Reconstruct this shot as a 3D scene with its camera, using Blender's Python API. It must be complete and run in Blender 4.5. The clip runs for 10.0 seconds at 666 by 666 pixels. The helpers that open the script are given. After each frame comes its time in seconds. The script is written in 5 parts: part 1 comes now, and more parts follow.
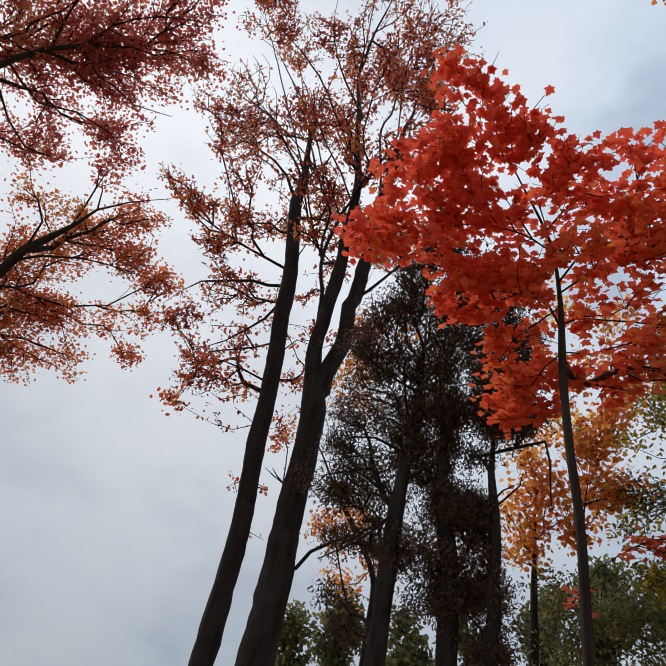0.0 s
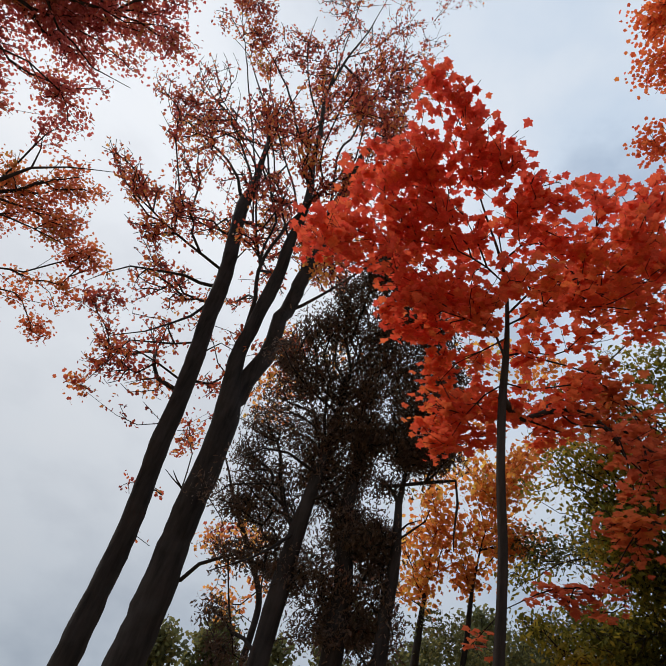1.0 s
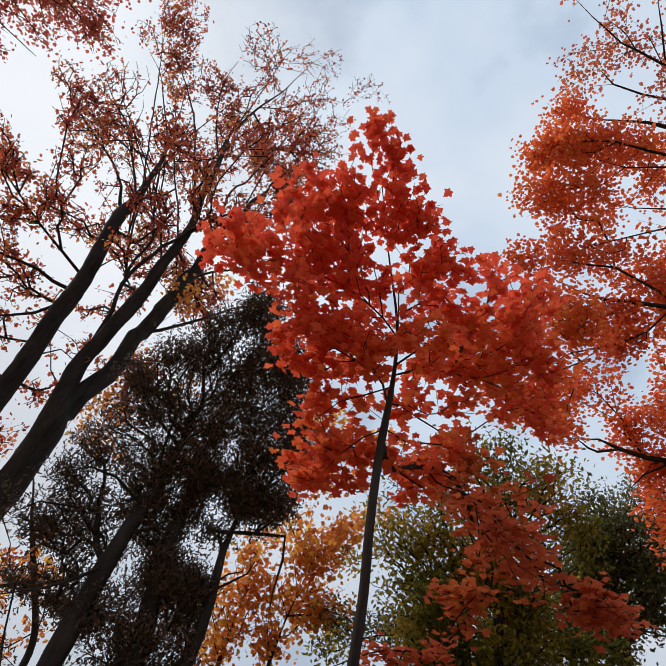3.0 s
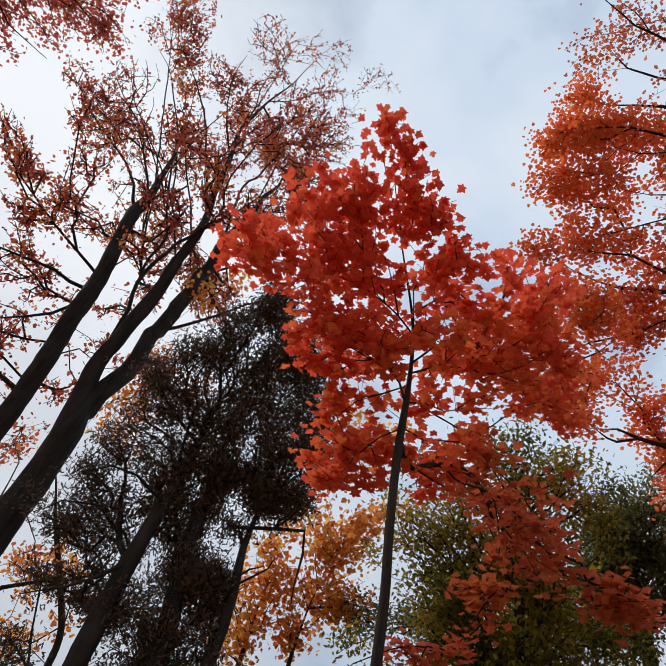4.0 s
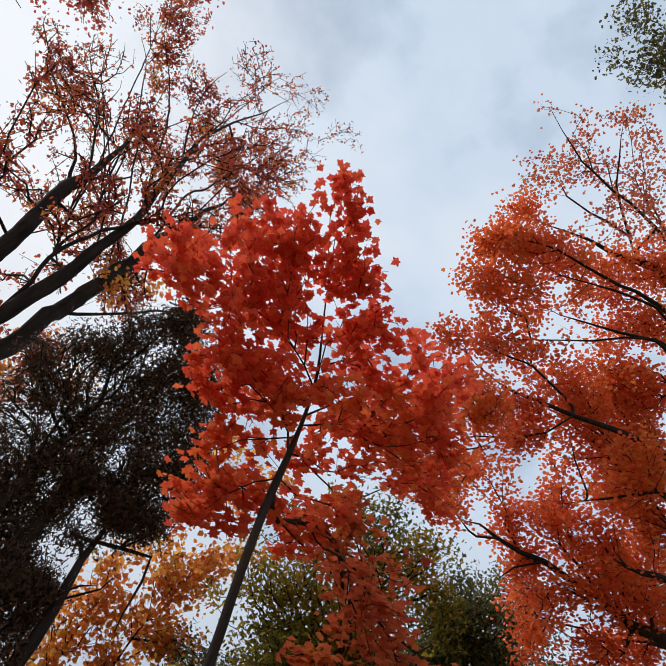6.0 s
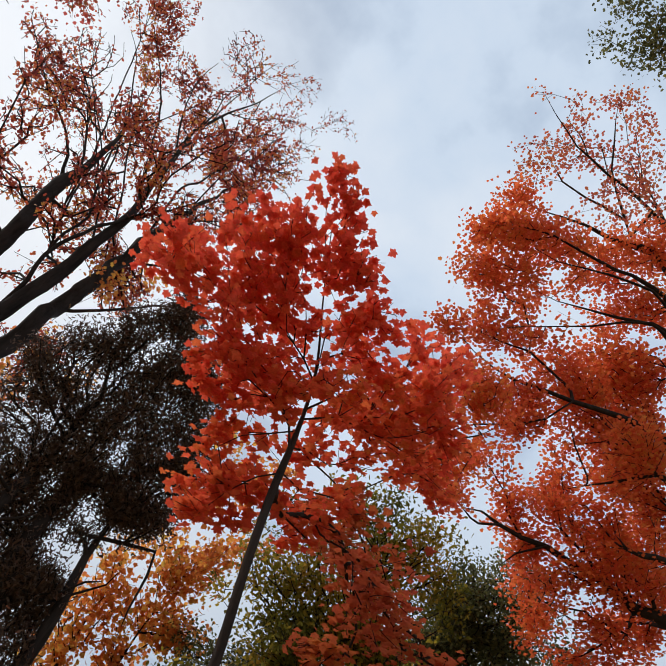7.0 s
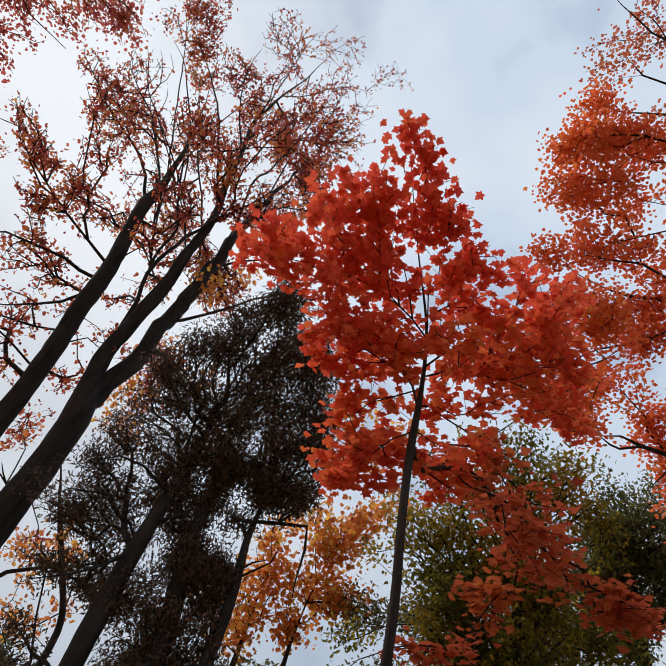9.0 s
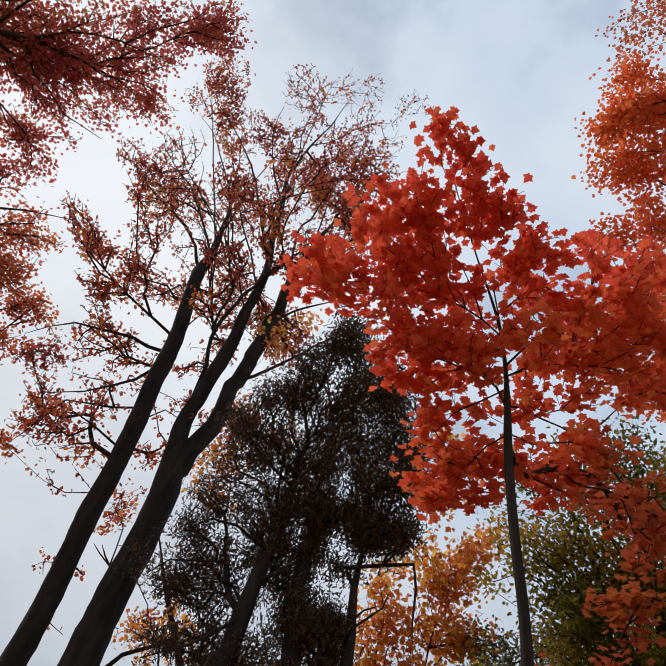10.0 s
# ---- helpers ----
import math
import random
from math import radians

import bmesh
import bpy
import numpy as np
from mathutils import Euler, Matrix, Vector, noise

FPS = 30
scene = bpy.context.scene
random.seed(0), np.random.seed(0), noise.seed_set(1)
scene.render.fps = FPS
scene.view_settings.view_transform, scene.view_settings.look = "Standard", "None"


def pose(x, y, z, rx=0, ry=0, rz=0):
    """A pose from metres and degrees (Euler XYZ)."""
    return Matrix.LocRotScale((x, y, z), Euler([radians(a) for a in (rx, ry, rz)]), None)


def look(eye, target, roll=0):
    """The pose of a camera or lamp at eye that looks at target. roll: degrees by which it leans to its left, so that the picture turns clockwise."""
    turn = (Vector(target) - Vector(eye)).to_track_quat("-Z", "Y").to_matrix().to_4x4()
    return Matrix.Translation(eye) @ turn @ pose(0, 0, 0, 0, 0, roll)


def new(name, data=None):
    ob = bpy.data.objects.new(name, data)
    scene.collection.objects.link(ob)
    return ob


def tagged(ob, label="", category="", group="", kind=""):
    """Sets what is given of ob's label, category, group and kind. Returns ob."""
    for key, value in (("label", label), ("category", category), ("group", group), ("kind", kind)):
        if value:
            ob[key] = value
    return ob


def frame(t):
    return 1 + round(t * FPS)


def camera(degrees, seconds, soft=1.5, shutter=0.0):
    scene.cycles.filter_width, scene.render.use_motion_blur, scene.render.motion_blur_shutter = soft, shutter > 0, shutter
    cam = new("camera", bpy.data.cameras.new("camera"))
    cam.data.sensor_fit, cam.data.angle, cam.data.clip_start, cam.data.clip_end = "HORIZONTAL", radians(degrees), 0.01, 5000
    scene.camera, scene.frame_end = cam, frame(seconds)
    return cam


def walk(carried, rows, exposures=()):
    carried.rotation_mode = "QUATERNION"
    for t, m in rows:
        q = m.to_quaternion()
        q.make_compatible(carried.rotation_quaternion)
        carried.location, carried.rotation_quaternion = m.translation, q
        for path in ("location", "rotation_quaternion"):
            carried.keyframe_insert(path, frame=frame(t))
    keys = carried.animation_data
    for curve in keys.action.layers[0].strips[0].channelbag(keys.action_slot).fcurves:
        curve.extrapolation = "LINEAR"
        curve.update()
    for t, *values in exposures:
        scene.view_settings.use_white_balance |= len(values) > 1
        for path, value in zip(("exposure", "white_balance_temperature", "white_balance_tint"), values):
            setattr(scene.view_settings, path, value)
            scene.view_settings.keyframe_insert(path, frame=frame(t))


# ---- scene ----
cam = camera(56.49, 10.0, soft=0.95)
PATH = [
    (0, (0.215, -0.057, 1.585), (0.209, 3.109, 4.030), 13.76),
    (0.5, (0.195, 0.117, 1.558), (0.457, 3.105, 4.204), 17.57),
    (1, (0.146, 0.305, 1.592), (0.572, 3.259, 4.255), 17.84),
    (1.5, (0.167, 0.538, 1.608), (0.570, 3.278, 4.494), 14.63),
    (2, (0.075, 0.682, 1.615), (0.669, 3.179, 4.683), 18.95),
    (2.5, (-0.025, 0.701, 1.536), (1.054, 2.985, 4.638), 14.25),
    (2.7, (0.011, 0.764, 1.440), (1.085, 3.006, 4.574), 17.26),
    (3.8, (-0.062, 0.685, 1.441), (1.026, 2.957, 4.548), 18.39),
    (4, (-0.055, 0.712, 1.469), (0.989, 3.043, 4.547), 17.88),
    (4.5, (-0.052, 0.746, 1.529), (1.100, 2.850, 4.730), 18.19),
    (5, (-0.051, 0.709, 1.514), (1.101, 2.731, 4.767), 21.72),
    (5.5, (-0.060, 0.706, 1.531), (1.094, 2.565, 4.879), 23.93),
    (6, (-0.070, 0.717, 1.525), (1.191, 2.509, 4.872), 24.20),
    (7.3, (-0.097, 0.712, 1.552), (1.239, 2.557, 4.840), 22.08),
    (7.5, (-0.092, 0.744, 1.562), (1.264, 2.629, 4.819), 22.35),
    (8, (-0.205, 0.800, 1.463), (1.077, 2.751, 4.711), 23.11),
    (8.5, (-0.196, 0.806, 1.462), (1.013, 2.891, 4.654), 23.07),
    (9, (-0.180, 0.713, 1.429), (0.873, 3.069, 4.485), 19.84),
    (9.5, (-0.090, 0.843, 1.593), (0.579, 3.264, 4.706), 18.94),
    (10, (-0.025, 0.935, 1.489), (0.520, 3.359, 4.624), 18.24),
]
EXPOSURES = [(0.0, -0.07), (2.0, -0.05), (4.0, 0.0), (8.0, 0.0), (10.0, -0.06)]
walk(cam, [(t, look(eye, target, roll)) for t, eye, target, roll in PATH], EXPOSURES)

# ---------------------------------------------------------------- daylight: a high broken overcast, the sun behind thin cloud
SUN_AZIMUTH, SUN_HEIGHT = -42.0, 52.0      # degrees from +y to the right, and above the horizon
world = bpy.data.worlds.new("overcast_sky")
scene.world = world
world.use_nodes = True
wn, wl = world.node_tree.nodes, world.node_tree.links
wn.clear()
sky = wn.new("ShaderNodeTexSky")
sky.sky_type, sky.sun_disc = "NISHITA", False
sky.sun_elevation, sky.sun_rotation = radians(SUN_HEIGHT), radians(SUN_AZIMUTH)
toward = wn.new("ShaderNodeTexCoord").outputs["Generated"]
stretch = wn.new("ShaderNodeMapping")
stretch.inputs["Scale"].default_value = (1.0, 1.0, 1.7)
stretch.inputs["Location"].default_value = (2.35, 0.6, 0.4)
wl.new(toward, stretch.inputs[0])
cloud = wn.new("ShaderNodeTexNoise")
cloud.inputs["Scale"].default_value, cloud.inputs["Detail"].default_value, cloud.inputs["Roughness"].default_value = 2.5, 6, 0.52
wl.new(stretch.outputs[0], cloud.inputs["Vector"])
tone = wn.new("ShaderNodeValToRGB")
for e, (p, c) in zip((tone.color_ramp.elements[0], tone.color_ramp.elements[1], tone.color_ramp.elements.new(0.5)),
                     ((0.38, (0.40, 0.50, 0.645)), (0.60, (0.90, 0.945, 0.975)), (0.49, (0.61, 0.715, 0.85)))):
    e.position, e.color = p, (*c, 1)
wl.new(cloud.outputs[0], tone.inputs[0])
dim = wn.new("ShaderNodeMix")
dim.data_type, dim.blend_type = "RGBA", "MULTIPLY"
dim.inputs[0].default_value = 1.0
dim.inputs[7].default_value = (0.06, 0.06, 0.06, 1)
wl.new(sky.outputs[0], dim.inputs[6])
cover = wn.new("ShaderNodeMix")
cover.data_type = "RGBA"
cover.inputs[0].default_value = 0.88
wl.new(dim.outputs[2], cover.inputs[6])
# thin cloud glows round the veiled sun
glow_at = wn.new("ShaderNodeVectorMath")
glow_at.operation = "DOT_PRODUCT"
glow_at.inputs[1].default_value = (-0.239, 0.723, 0.648)
wl.new(toward, glow_at.inputs[0])
glow = wn.new("ShaderNodeMapRange")
glow.interpolation_type = "SMOOTHSTEP"
glow.inputs[1].default_value, glow.inputs[2].default_value, glow.inputs[3].default_value, glow.inputs[4].default_value = 0.72, 1.0, 0.0, 0.62
wl.new(glow_at.outputs["Value"], glow.inputs[0])
veil = wn.new("ShaderNodeMix")
veil.data_type = "RGBA"
veil.inputs[7].default_value = (1.0, 1.0, 1.0, 1)
wl.new(glow.outputs[0], veil.inputs[0])
wl.new(tone.outputs[0], veil.inputs[6])
wl.new(veil.outputs[2], cover.inputs[7])
# an overcast vault is brighter overhead than at the horizon
height = wn.new("ShaderNodeSeparateXYZ")
wl.new(toward, height.inputs[0])
vault = wn.new("ShaderNodeMapRange")
vault.inputs[1].default_value, vault.inputs[2].default_value, vault.inputs[3].default_value, vault.inputs[4].default_value = 0.0, 0.75, 0.55, 1.0
wl.new(height.outputs[2], vault.inputs[0])
shaped = wn.new("ShaderNodeMix")
shaped.data_type, shaped.blend_type = "RGBA", "MULTIPLY"
shaped.inputs[0].default_value = 1.0
wl.new(cover.outputs[2], shaped.inputs[6])
wl.new(vault.outputs[0], shaped.inputs[7])
shine = wn.new("ShaderNodeBackground")
shine.inputs["Strength"].default_value = 1.1
wl.new(shaped.outputs[2], shine.inputs["Color"])
wo = wn.new("ShaderNodeOutputWorld")
wl.new(shine.outputs[0], wo.inputs[0])
sun = bpy.data.lights.new("sun", "SUN")
sun.energy, sun.angle, sun.color = 2.8, radians(20), (1.0, 0.96, 0.9)
sun_ob = new("sun", sun)
ray = Vector((math.sin(radians(SUN_AZIMUTH)) * math.cos(radians(SUN_HEIGHT)), math.cos(radians(SUN_AZIMUTH)) * math.cos(radians(SUN_HEIGHT)), math.sin(radians(SUN_HEIGHT))))
sun_ob.matrix_world = look(ray * 60, (0, 0, 0))


# ---------------------------------------------------------------- materials
def material(name):
    m = bpy.data.materials.new(name)
    m.use_nodes = True
    m.node_tree.nodes.clear()
    return m, m.node_tree.nodes, m.node_tree.links


def ramp(nodes, stops):
    r = nodes.new("ShaderNodeValToRGB")
    while len(r.color_ramp.elements) < len(stops):
        r.color_ramp.elements.new(0.5)
    for e, (p, c) in zip(r.color_ramp.elements, stops):
        e.position, e.color = p, (*c, 1)
    return r


def leaf_material(name, stops, through_share=0.5, single=False, rough=0.5, patch=0.35):
    """Thin leaves that let light through; every leaf has its own tone, and whole sprays drift in colour."""
    m, n, l = material(name)
    out = n.new("ShaderNodeOutputMaterial")
    if single:
        pick = n.new("ShaderNodeObjectInfo").outputs["Random"]
    else:
        pick = n.new("ShaderNodeNewGeometry").outputs["Random Per Island"]
    place = n.new("ShaderNodeNewGeometry").outputs["Position"]
    drift = n.new("ShaderNodeTexNoise")
    drift.inputs["Scale"].default_value, drift.inputs["Detail"].default_value = 0.9, 2
    l.new(place, drift.inputs["Vector"])
    mix = n.new("ShaderNodeMix")
    mix.data_type = "FLOAT"
    mix.inputs[0].default_value = patch
    wide = n.new("ShaderNodeMapRange")
    wide.inputs[1].default_value, wide.inputs[2].default_value = 0.3, 0.7
    l.new(drift.outputs[0], wide.inputs[0])
    l.new(pick, mix.inputs[2])
    l.new(wide.outputs[0], mix.inputs[3])
    r = ramp(n, stops)
    l.new(mix.outputs[0], r.inputs[0])
    fine = n.new("ShaderNodeTexNoise")
    fine.inputs["Scale"].default_value, fine.inputs["Detail"].default_value = 45, 3
    l.new(place, fine.inputs["Vector"])
    vary = n.new("ShaderNodeMapRange")
    vary.inputs[1].default_value, vary.inputs[2].default_value, vary.inputs[3].default_value, vary.inputs[4].default_value = 0.3, 0.7, 0.84, 1.10
    l.new(fine.outputs[0], vary.inputs[0])
    tone = n.new("ShaderNodeMix")
    tone.data_type, tone.blend_type = "RGBA", "MULTIPLY"
    tone.inputs[0].default_value = 1.0
    l.new(r.outputs[0], tone.inputs[6])
    l.new(vary.outputs[0], tone.inputs[7])
    face = n.new("ShaderNodeBsdfPrincipled")
    face.inputs["Roughness"].default_value = rough
    face.inputs["Specular IOR Level"].default_value = 0.14
    l.new(tone.outputs[2], face.inputs["Base Color"])
    thru = n.new("ShaderNodeBsdfTranslucent")
    l.new(tone.outputs[2], thru.inputs["Color"])
    both = n.new("ShaderNodeMixShader")
    both.inputs[0].default_value = through_share
    l.new(face.outputs[0], both.inputs[1])
    l.new(thru.outputs[0], both.inputs[2])
    l.new(both.outputs[0], out.inputs[0])
    return m


def bark_material(name, dark, light, scale=9.0, bump=0.6):
    """Furrowed bark with lichen patches."""
    m, n, l = material(name)
    out = n.new("ShaderNodeOutputMaterial")
    b = n.new("ShaderNodeBsdfPrincipled")
    b.inputs["Roughness"].default_value = 0.9
    b.inputs["Specular IOR Level"].default_value = 0.15
    pos = n.new("ShaderNodeNewGeometry").outputs["Position"]
    stretch = n.new("ShaderNodeMapping")
    stretch.inputs["Scale"].default_value = (1, 1, 0.16)
    l.new(pos, stretch.inputs[0])
    ridge = n.new("ShaderNodeTexNoise")
    ridge.inputs["Scale"].default_value, ridge.inputs["Detail"].default_value, ridge.inputs["Roughness"].default_value = scale, 6, 0.65
    l.new(stretch.outputs[0], ridge.inputs["Vector"])
    patch = n.new("ShaderNodeTexNoise")
    patch.inputs["Scale"].default_value, patch.inputs["Detail"].default_value = 1.6, 4
    l.new(pos, patch.inputs["Vector"])
    r = ramp(n, ((0.3, dark), (0.72, light)))
    l.new(ridge.outputs[0], r.inputs[0])
    moss = ramp(n, ((0.52, (0.0, 0.0, 0.0)), (0.75, (0.5, 0.5, 0.5))))
    l.new(patch.outputs[0], moss.inputs[0])
    mix = n.new("ShaderNodeMix")
    mix.data_type = "RGBA"
    l.new(moss.outputs[0], mix.inputs[0])
    l.new(r.outputs[0], mix.inputs[6])
    mix.inputs[7].default_value = (*(0.7 * c + 0.03 for c in light), 1)
    l.new(mix.outputs[2], b.inputs["Base Color"])
    bp = n.new("ShaderNodeBump")
    bp.inputs["Strength"].default_value, bp.inputs["Distance"].default_value = bump, 0.03
    l.new(ridge.outputs[0], bp.inputs["Height"])
    l.new(bp.outputs[0], b.inputs["Normal"])
    l.new(b.outputs[0], out.inputs[0])
    return m


BARK_DARK = bark_material("dark_furrowed_bark", (0.013, 0.010, 0.009), (0.044, 0.034, 0.029))
BARK_SMOOTH = bark_material("grey_brown_maple_bark", (0.015, 0.010, 0.008), (0.050, 0.034, 0.026), 16, 0.5)
RED = ((0.0, (0.74, 0.080, 0.054)), (0.35, (0.79, 0.102, 0.056)), (0.7, (0.82, 0.135, 0.058)), (1.0, (0.84, 0.21, 0.062)))
RED_LEAVES = leaf_material("red_maple_leaves", RED, 0.62)
RED_SINGLE = leaf_material("red_maple_single_leaves", RED, 0.62, single=True)
EMBER = ((0.0, (0.72, 0.085, 0.050)), (0.35, (0.77, 0.115, 0.052)), (0.7, (0.80, 0.155, 0.054)), (1.0, (0.80, 0.24, 0.060)))
EMBER_LEAVES = leaf_material("orange_tinted_maple_leaves", EMBER, 0.62)
ORANGE = ((0.0, (0.73, 0.103, 0.050)), (0.35, (0.77, 0.143, 0.052)), (0.75, (0.79, 0.195, 0.054)), (1.0, (0.79, 0.29, 0.062)))
ORANGE_LEAVES = leaf_material("orange_red_maple_leaves", ORANGE, 0.62)
ORANGE_SINGLE = leaf_material("orange_single_leaves", ORANGE, 0.62, single=True)
WINE = ((0.0, (0.085, 0.034, 0.034)), (0.28, (0.30, 0.056, 0.046)), (0.52, (0.56, 0.105, 0.054)), (0.74, (0.68, 0.22, 0.060)), (1.0, (0.64, 0.40, 0.085)))
WINE_LEAVES = leaf_material("wine_and_rust_leaves", WINE, 0.5, patch=0.5)
CRIMSON = ((0.0, (0.36, 0.078, 0.076)), (0.45, (0.52, 0.110, 0.092)), (0.70, (0.60, 0.160, 0.094)), (0.85, (0.56, 0.24, 0.090)), (1.0, (0.44, 0.30, 0.10)))
CRIMSON_LEAVES = leaf_material("crimson_leaves", CRIMSON, 0.66, patch=0.55)
RUSSET = ((0.0, (0.40, 0.080, 0.050)), (0.4, (0.62, 0.145, 0.060)), (0.75, (0.60, 0.23, 0.066)), (1.0, (0.42, 0.28, 0.075)))
RUSSET_LEAVES = leaf_material("russet_olive_leaves", RUSSET, 0.64, patch=0.6)
DARK = ((0.0, (0.066, 0.039, 0.029)), (0.6, (0.108, 0.066, 0.046)), (0.92, (0.15, 0.09, 0.056)), (1.0, (0.38, 0.11, 0.05)))
DARK_LEAVES = leaf_material("dark_evergreen_sprays", DARK, 0.3)
ROSE = ((0.0, (0.36, 0.080, 0.068)), (0.4, (0.52, 0.12, 0.075)), (0.8, (0.60, 0.19, 0.078)), (1.0, (0.64, 0.27, 0.08)))
ROSE_LEAVES = leaf_material("rose_red_leaves", ROSE, 0.6)
# rust red for the low spray, with the crowns' shade darkened into the colour
SHADED_RUST = ((0.0, (0.44, 0.075, 0.044)), (0.4, (0.54, 0.105, 0.046)), (0.8, (0.60, 0.15, 0.048)), (1.0, (0.62, 0.22, 0.052)))
SHADED_RUST_LEAVES = leaf_material("shaded_rust_red_leaves", SHADED_RUST, 0.6, patch=0.6)
YELLOW = ((0.0, (0.42, 0.12, 0.045)), (0.3, (0.68, 0.20, 0.052)), (0.65, (0.78, 0.34, 0.068)), (0.85, (0.76, 0.46, 0.090)), (1.0, (0.50, 0.42, 0.10)))
YELLOW_LEAVES = leaf_material("amber_leaves", YELLOW, 0.65)
GREEN = ((0.0, (0.052, 0.060, 0.012)), (0.35, (0.125, 0.120, 0.020)), (0.65, (0.36, 0.27, 0.034)), (1.0, (0.58, 0.28, 0.05)))
GREEN_LEAVES = leaf_material("olive_green_leaves", GREEN, 0.55, patch=0.6)
DEEP = ((0.0, (0.070, 0.075, 0.036)), (0.6, (0.135, 0.138, 0.054)), (1.0, (0.30, 0.24, 0.075)))
DEEP_LEAVES = leaf_material("deep_green_leaves", DEEP, 0.5)


def ground_material():
    m, n, l = material("leaf_littered_grass")
    out = n.new("ShaderNodeOutputMaterial")
    b = n.new("ShaderNodeBsdfPrincipled")
    b.inputs["Roughness"].default_value = 0.95
    pos = n.new("ShaderNodeNewGeometry").outputs["Position"]
    a = n.new("ShaderNodeTexNoise")
    a.inputs["Scale"].default_value, a.inputs["Detail"].default_value = 0.35, 6
    c = n.new("ShaderNodeTexVoronoi")
    c.inputs["Scale"].default_value = 11
    l.new(pos, a.inputs["Vector"])
    l.new(pos, c.inputs["Vector"])
    grass = ramp(n, ((0.3, (0.06, 0.08, 0.028)), (0.7, (0.13, 0.14, 0.05))))
    litter = ramp(n, ((0.0, (0.46, 0.12, 0.05)), (0.5, (0.30, 0.15, 0.07)), (1.0, (0.52, 0.28, 0.08))))
    l.new(a.outputs[0], grass.inputs[0])
    l.new(c.outputs["Color"], litter.inputs[0])
    mask = ramp(n, ((0.42, (0, 0, 0)), (0.6, (1, 1, 1))))
    l.new(a.outputs[0], mask.inputs[0])
    mix = n.new("ShaderNodeMix")
    mix.data_type = "RGBA"
    l.new(mask.outputs[0], mix.inputs[0])
    l.new(grass.outputs[0], mix.inputs[6])
    l.new(litter.outputs[0], mix.inputs[7])
    l.new(mix.outputs[2], b.inputs["Base Color"])
    l.new(b.outputs[0], out.inputs[0])
    return m


GROUND = ground_material()


# ---------------------------------------------------------------- building kit
def link_mesh(name, verts, faces, material, parent=None, label="", smooth=True):
    me = bpy.data.meshes.new(name)
    me.from_pydata([tuple(v) for v in verts], [], faces)
    me.materials.append(material)
    if smooth:
        me.polygons.foreach_set("use_smooth", [True] * len(me.polygons))
    ob = new(name, me)
    ob.parent = parent
    if label:
        ob["label"] = label
    return ob


def unit(v):
    return v / (np.linalg.norm(v, axis=-1, keepdims=True) + 1e-9)


def resample(line, step, ease=0):
    """A smooth line through the rows x, y, z, radius, with rows about every step metres."""
    p = [np.array(line[0], float)]
    for row in np.array(line[1:], float):
        cuts = max(1, int(np.linalg.norm(row[:3] - p[-1][:3]) / 1.2)) if p[-1][3] > 0.02 else 1
        p += [p[-1] + (row - p[-1]) * (k + 1) / cuts for k in range(cuts)]
    p = np.array(p)
    q = np.vstack([2 * p[0] - p[1], p, 2 * p[-1] - p[-2]])
    q[:, 3] = np.maximum(q[:, 3], 0.002)
    out = []
    for a, b, c, d in zip(q[:-3], q[1:-2], q[2:-1], q[3:]):
        n = max(1, int(np.linalg.norm((c - b)[:3]) / step))
        for u in np.arange(n) / n:
            out.append(0.5 * (2 * b + (c - a) * u + (2 * a - 5 * b + 4 * c - d) * u ** 2 + (3 * b - a - 3 * c + d) * u ** 3))
    out.append(p[-1])
    out = np.array(out)
    # ease the joints between the given rows of a trunk
    for _ in range(ease):
        out[1:-1] = 0.25 * out[:-2] + 0.5 * out[1:-1] + 0.25 * out[2:]
    out[:, 3] = np.maximum(out[:, 3], 0.002)
    return out


class Skeleton:
    """The wood of one tree: nodes with a place, a parent and a radius."""

    def __init__(self):
        self.pos, self.par, self.rad, self.way, self.line = [], [], [], [], []

    def add(self, p, parent, radius, line):
        self.pos.append(np.array(p, float))
        self.par.append(parent)
        self.rad.append(radius)
        self.way.append(0.0 if parent < 0 else self.way[parent] + float(np.linalg.norm(self.pos[-1] - self.pos[parent])))
        self.line.append(line)
        return len(self.pos) - 1


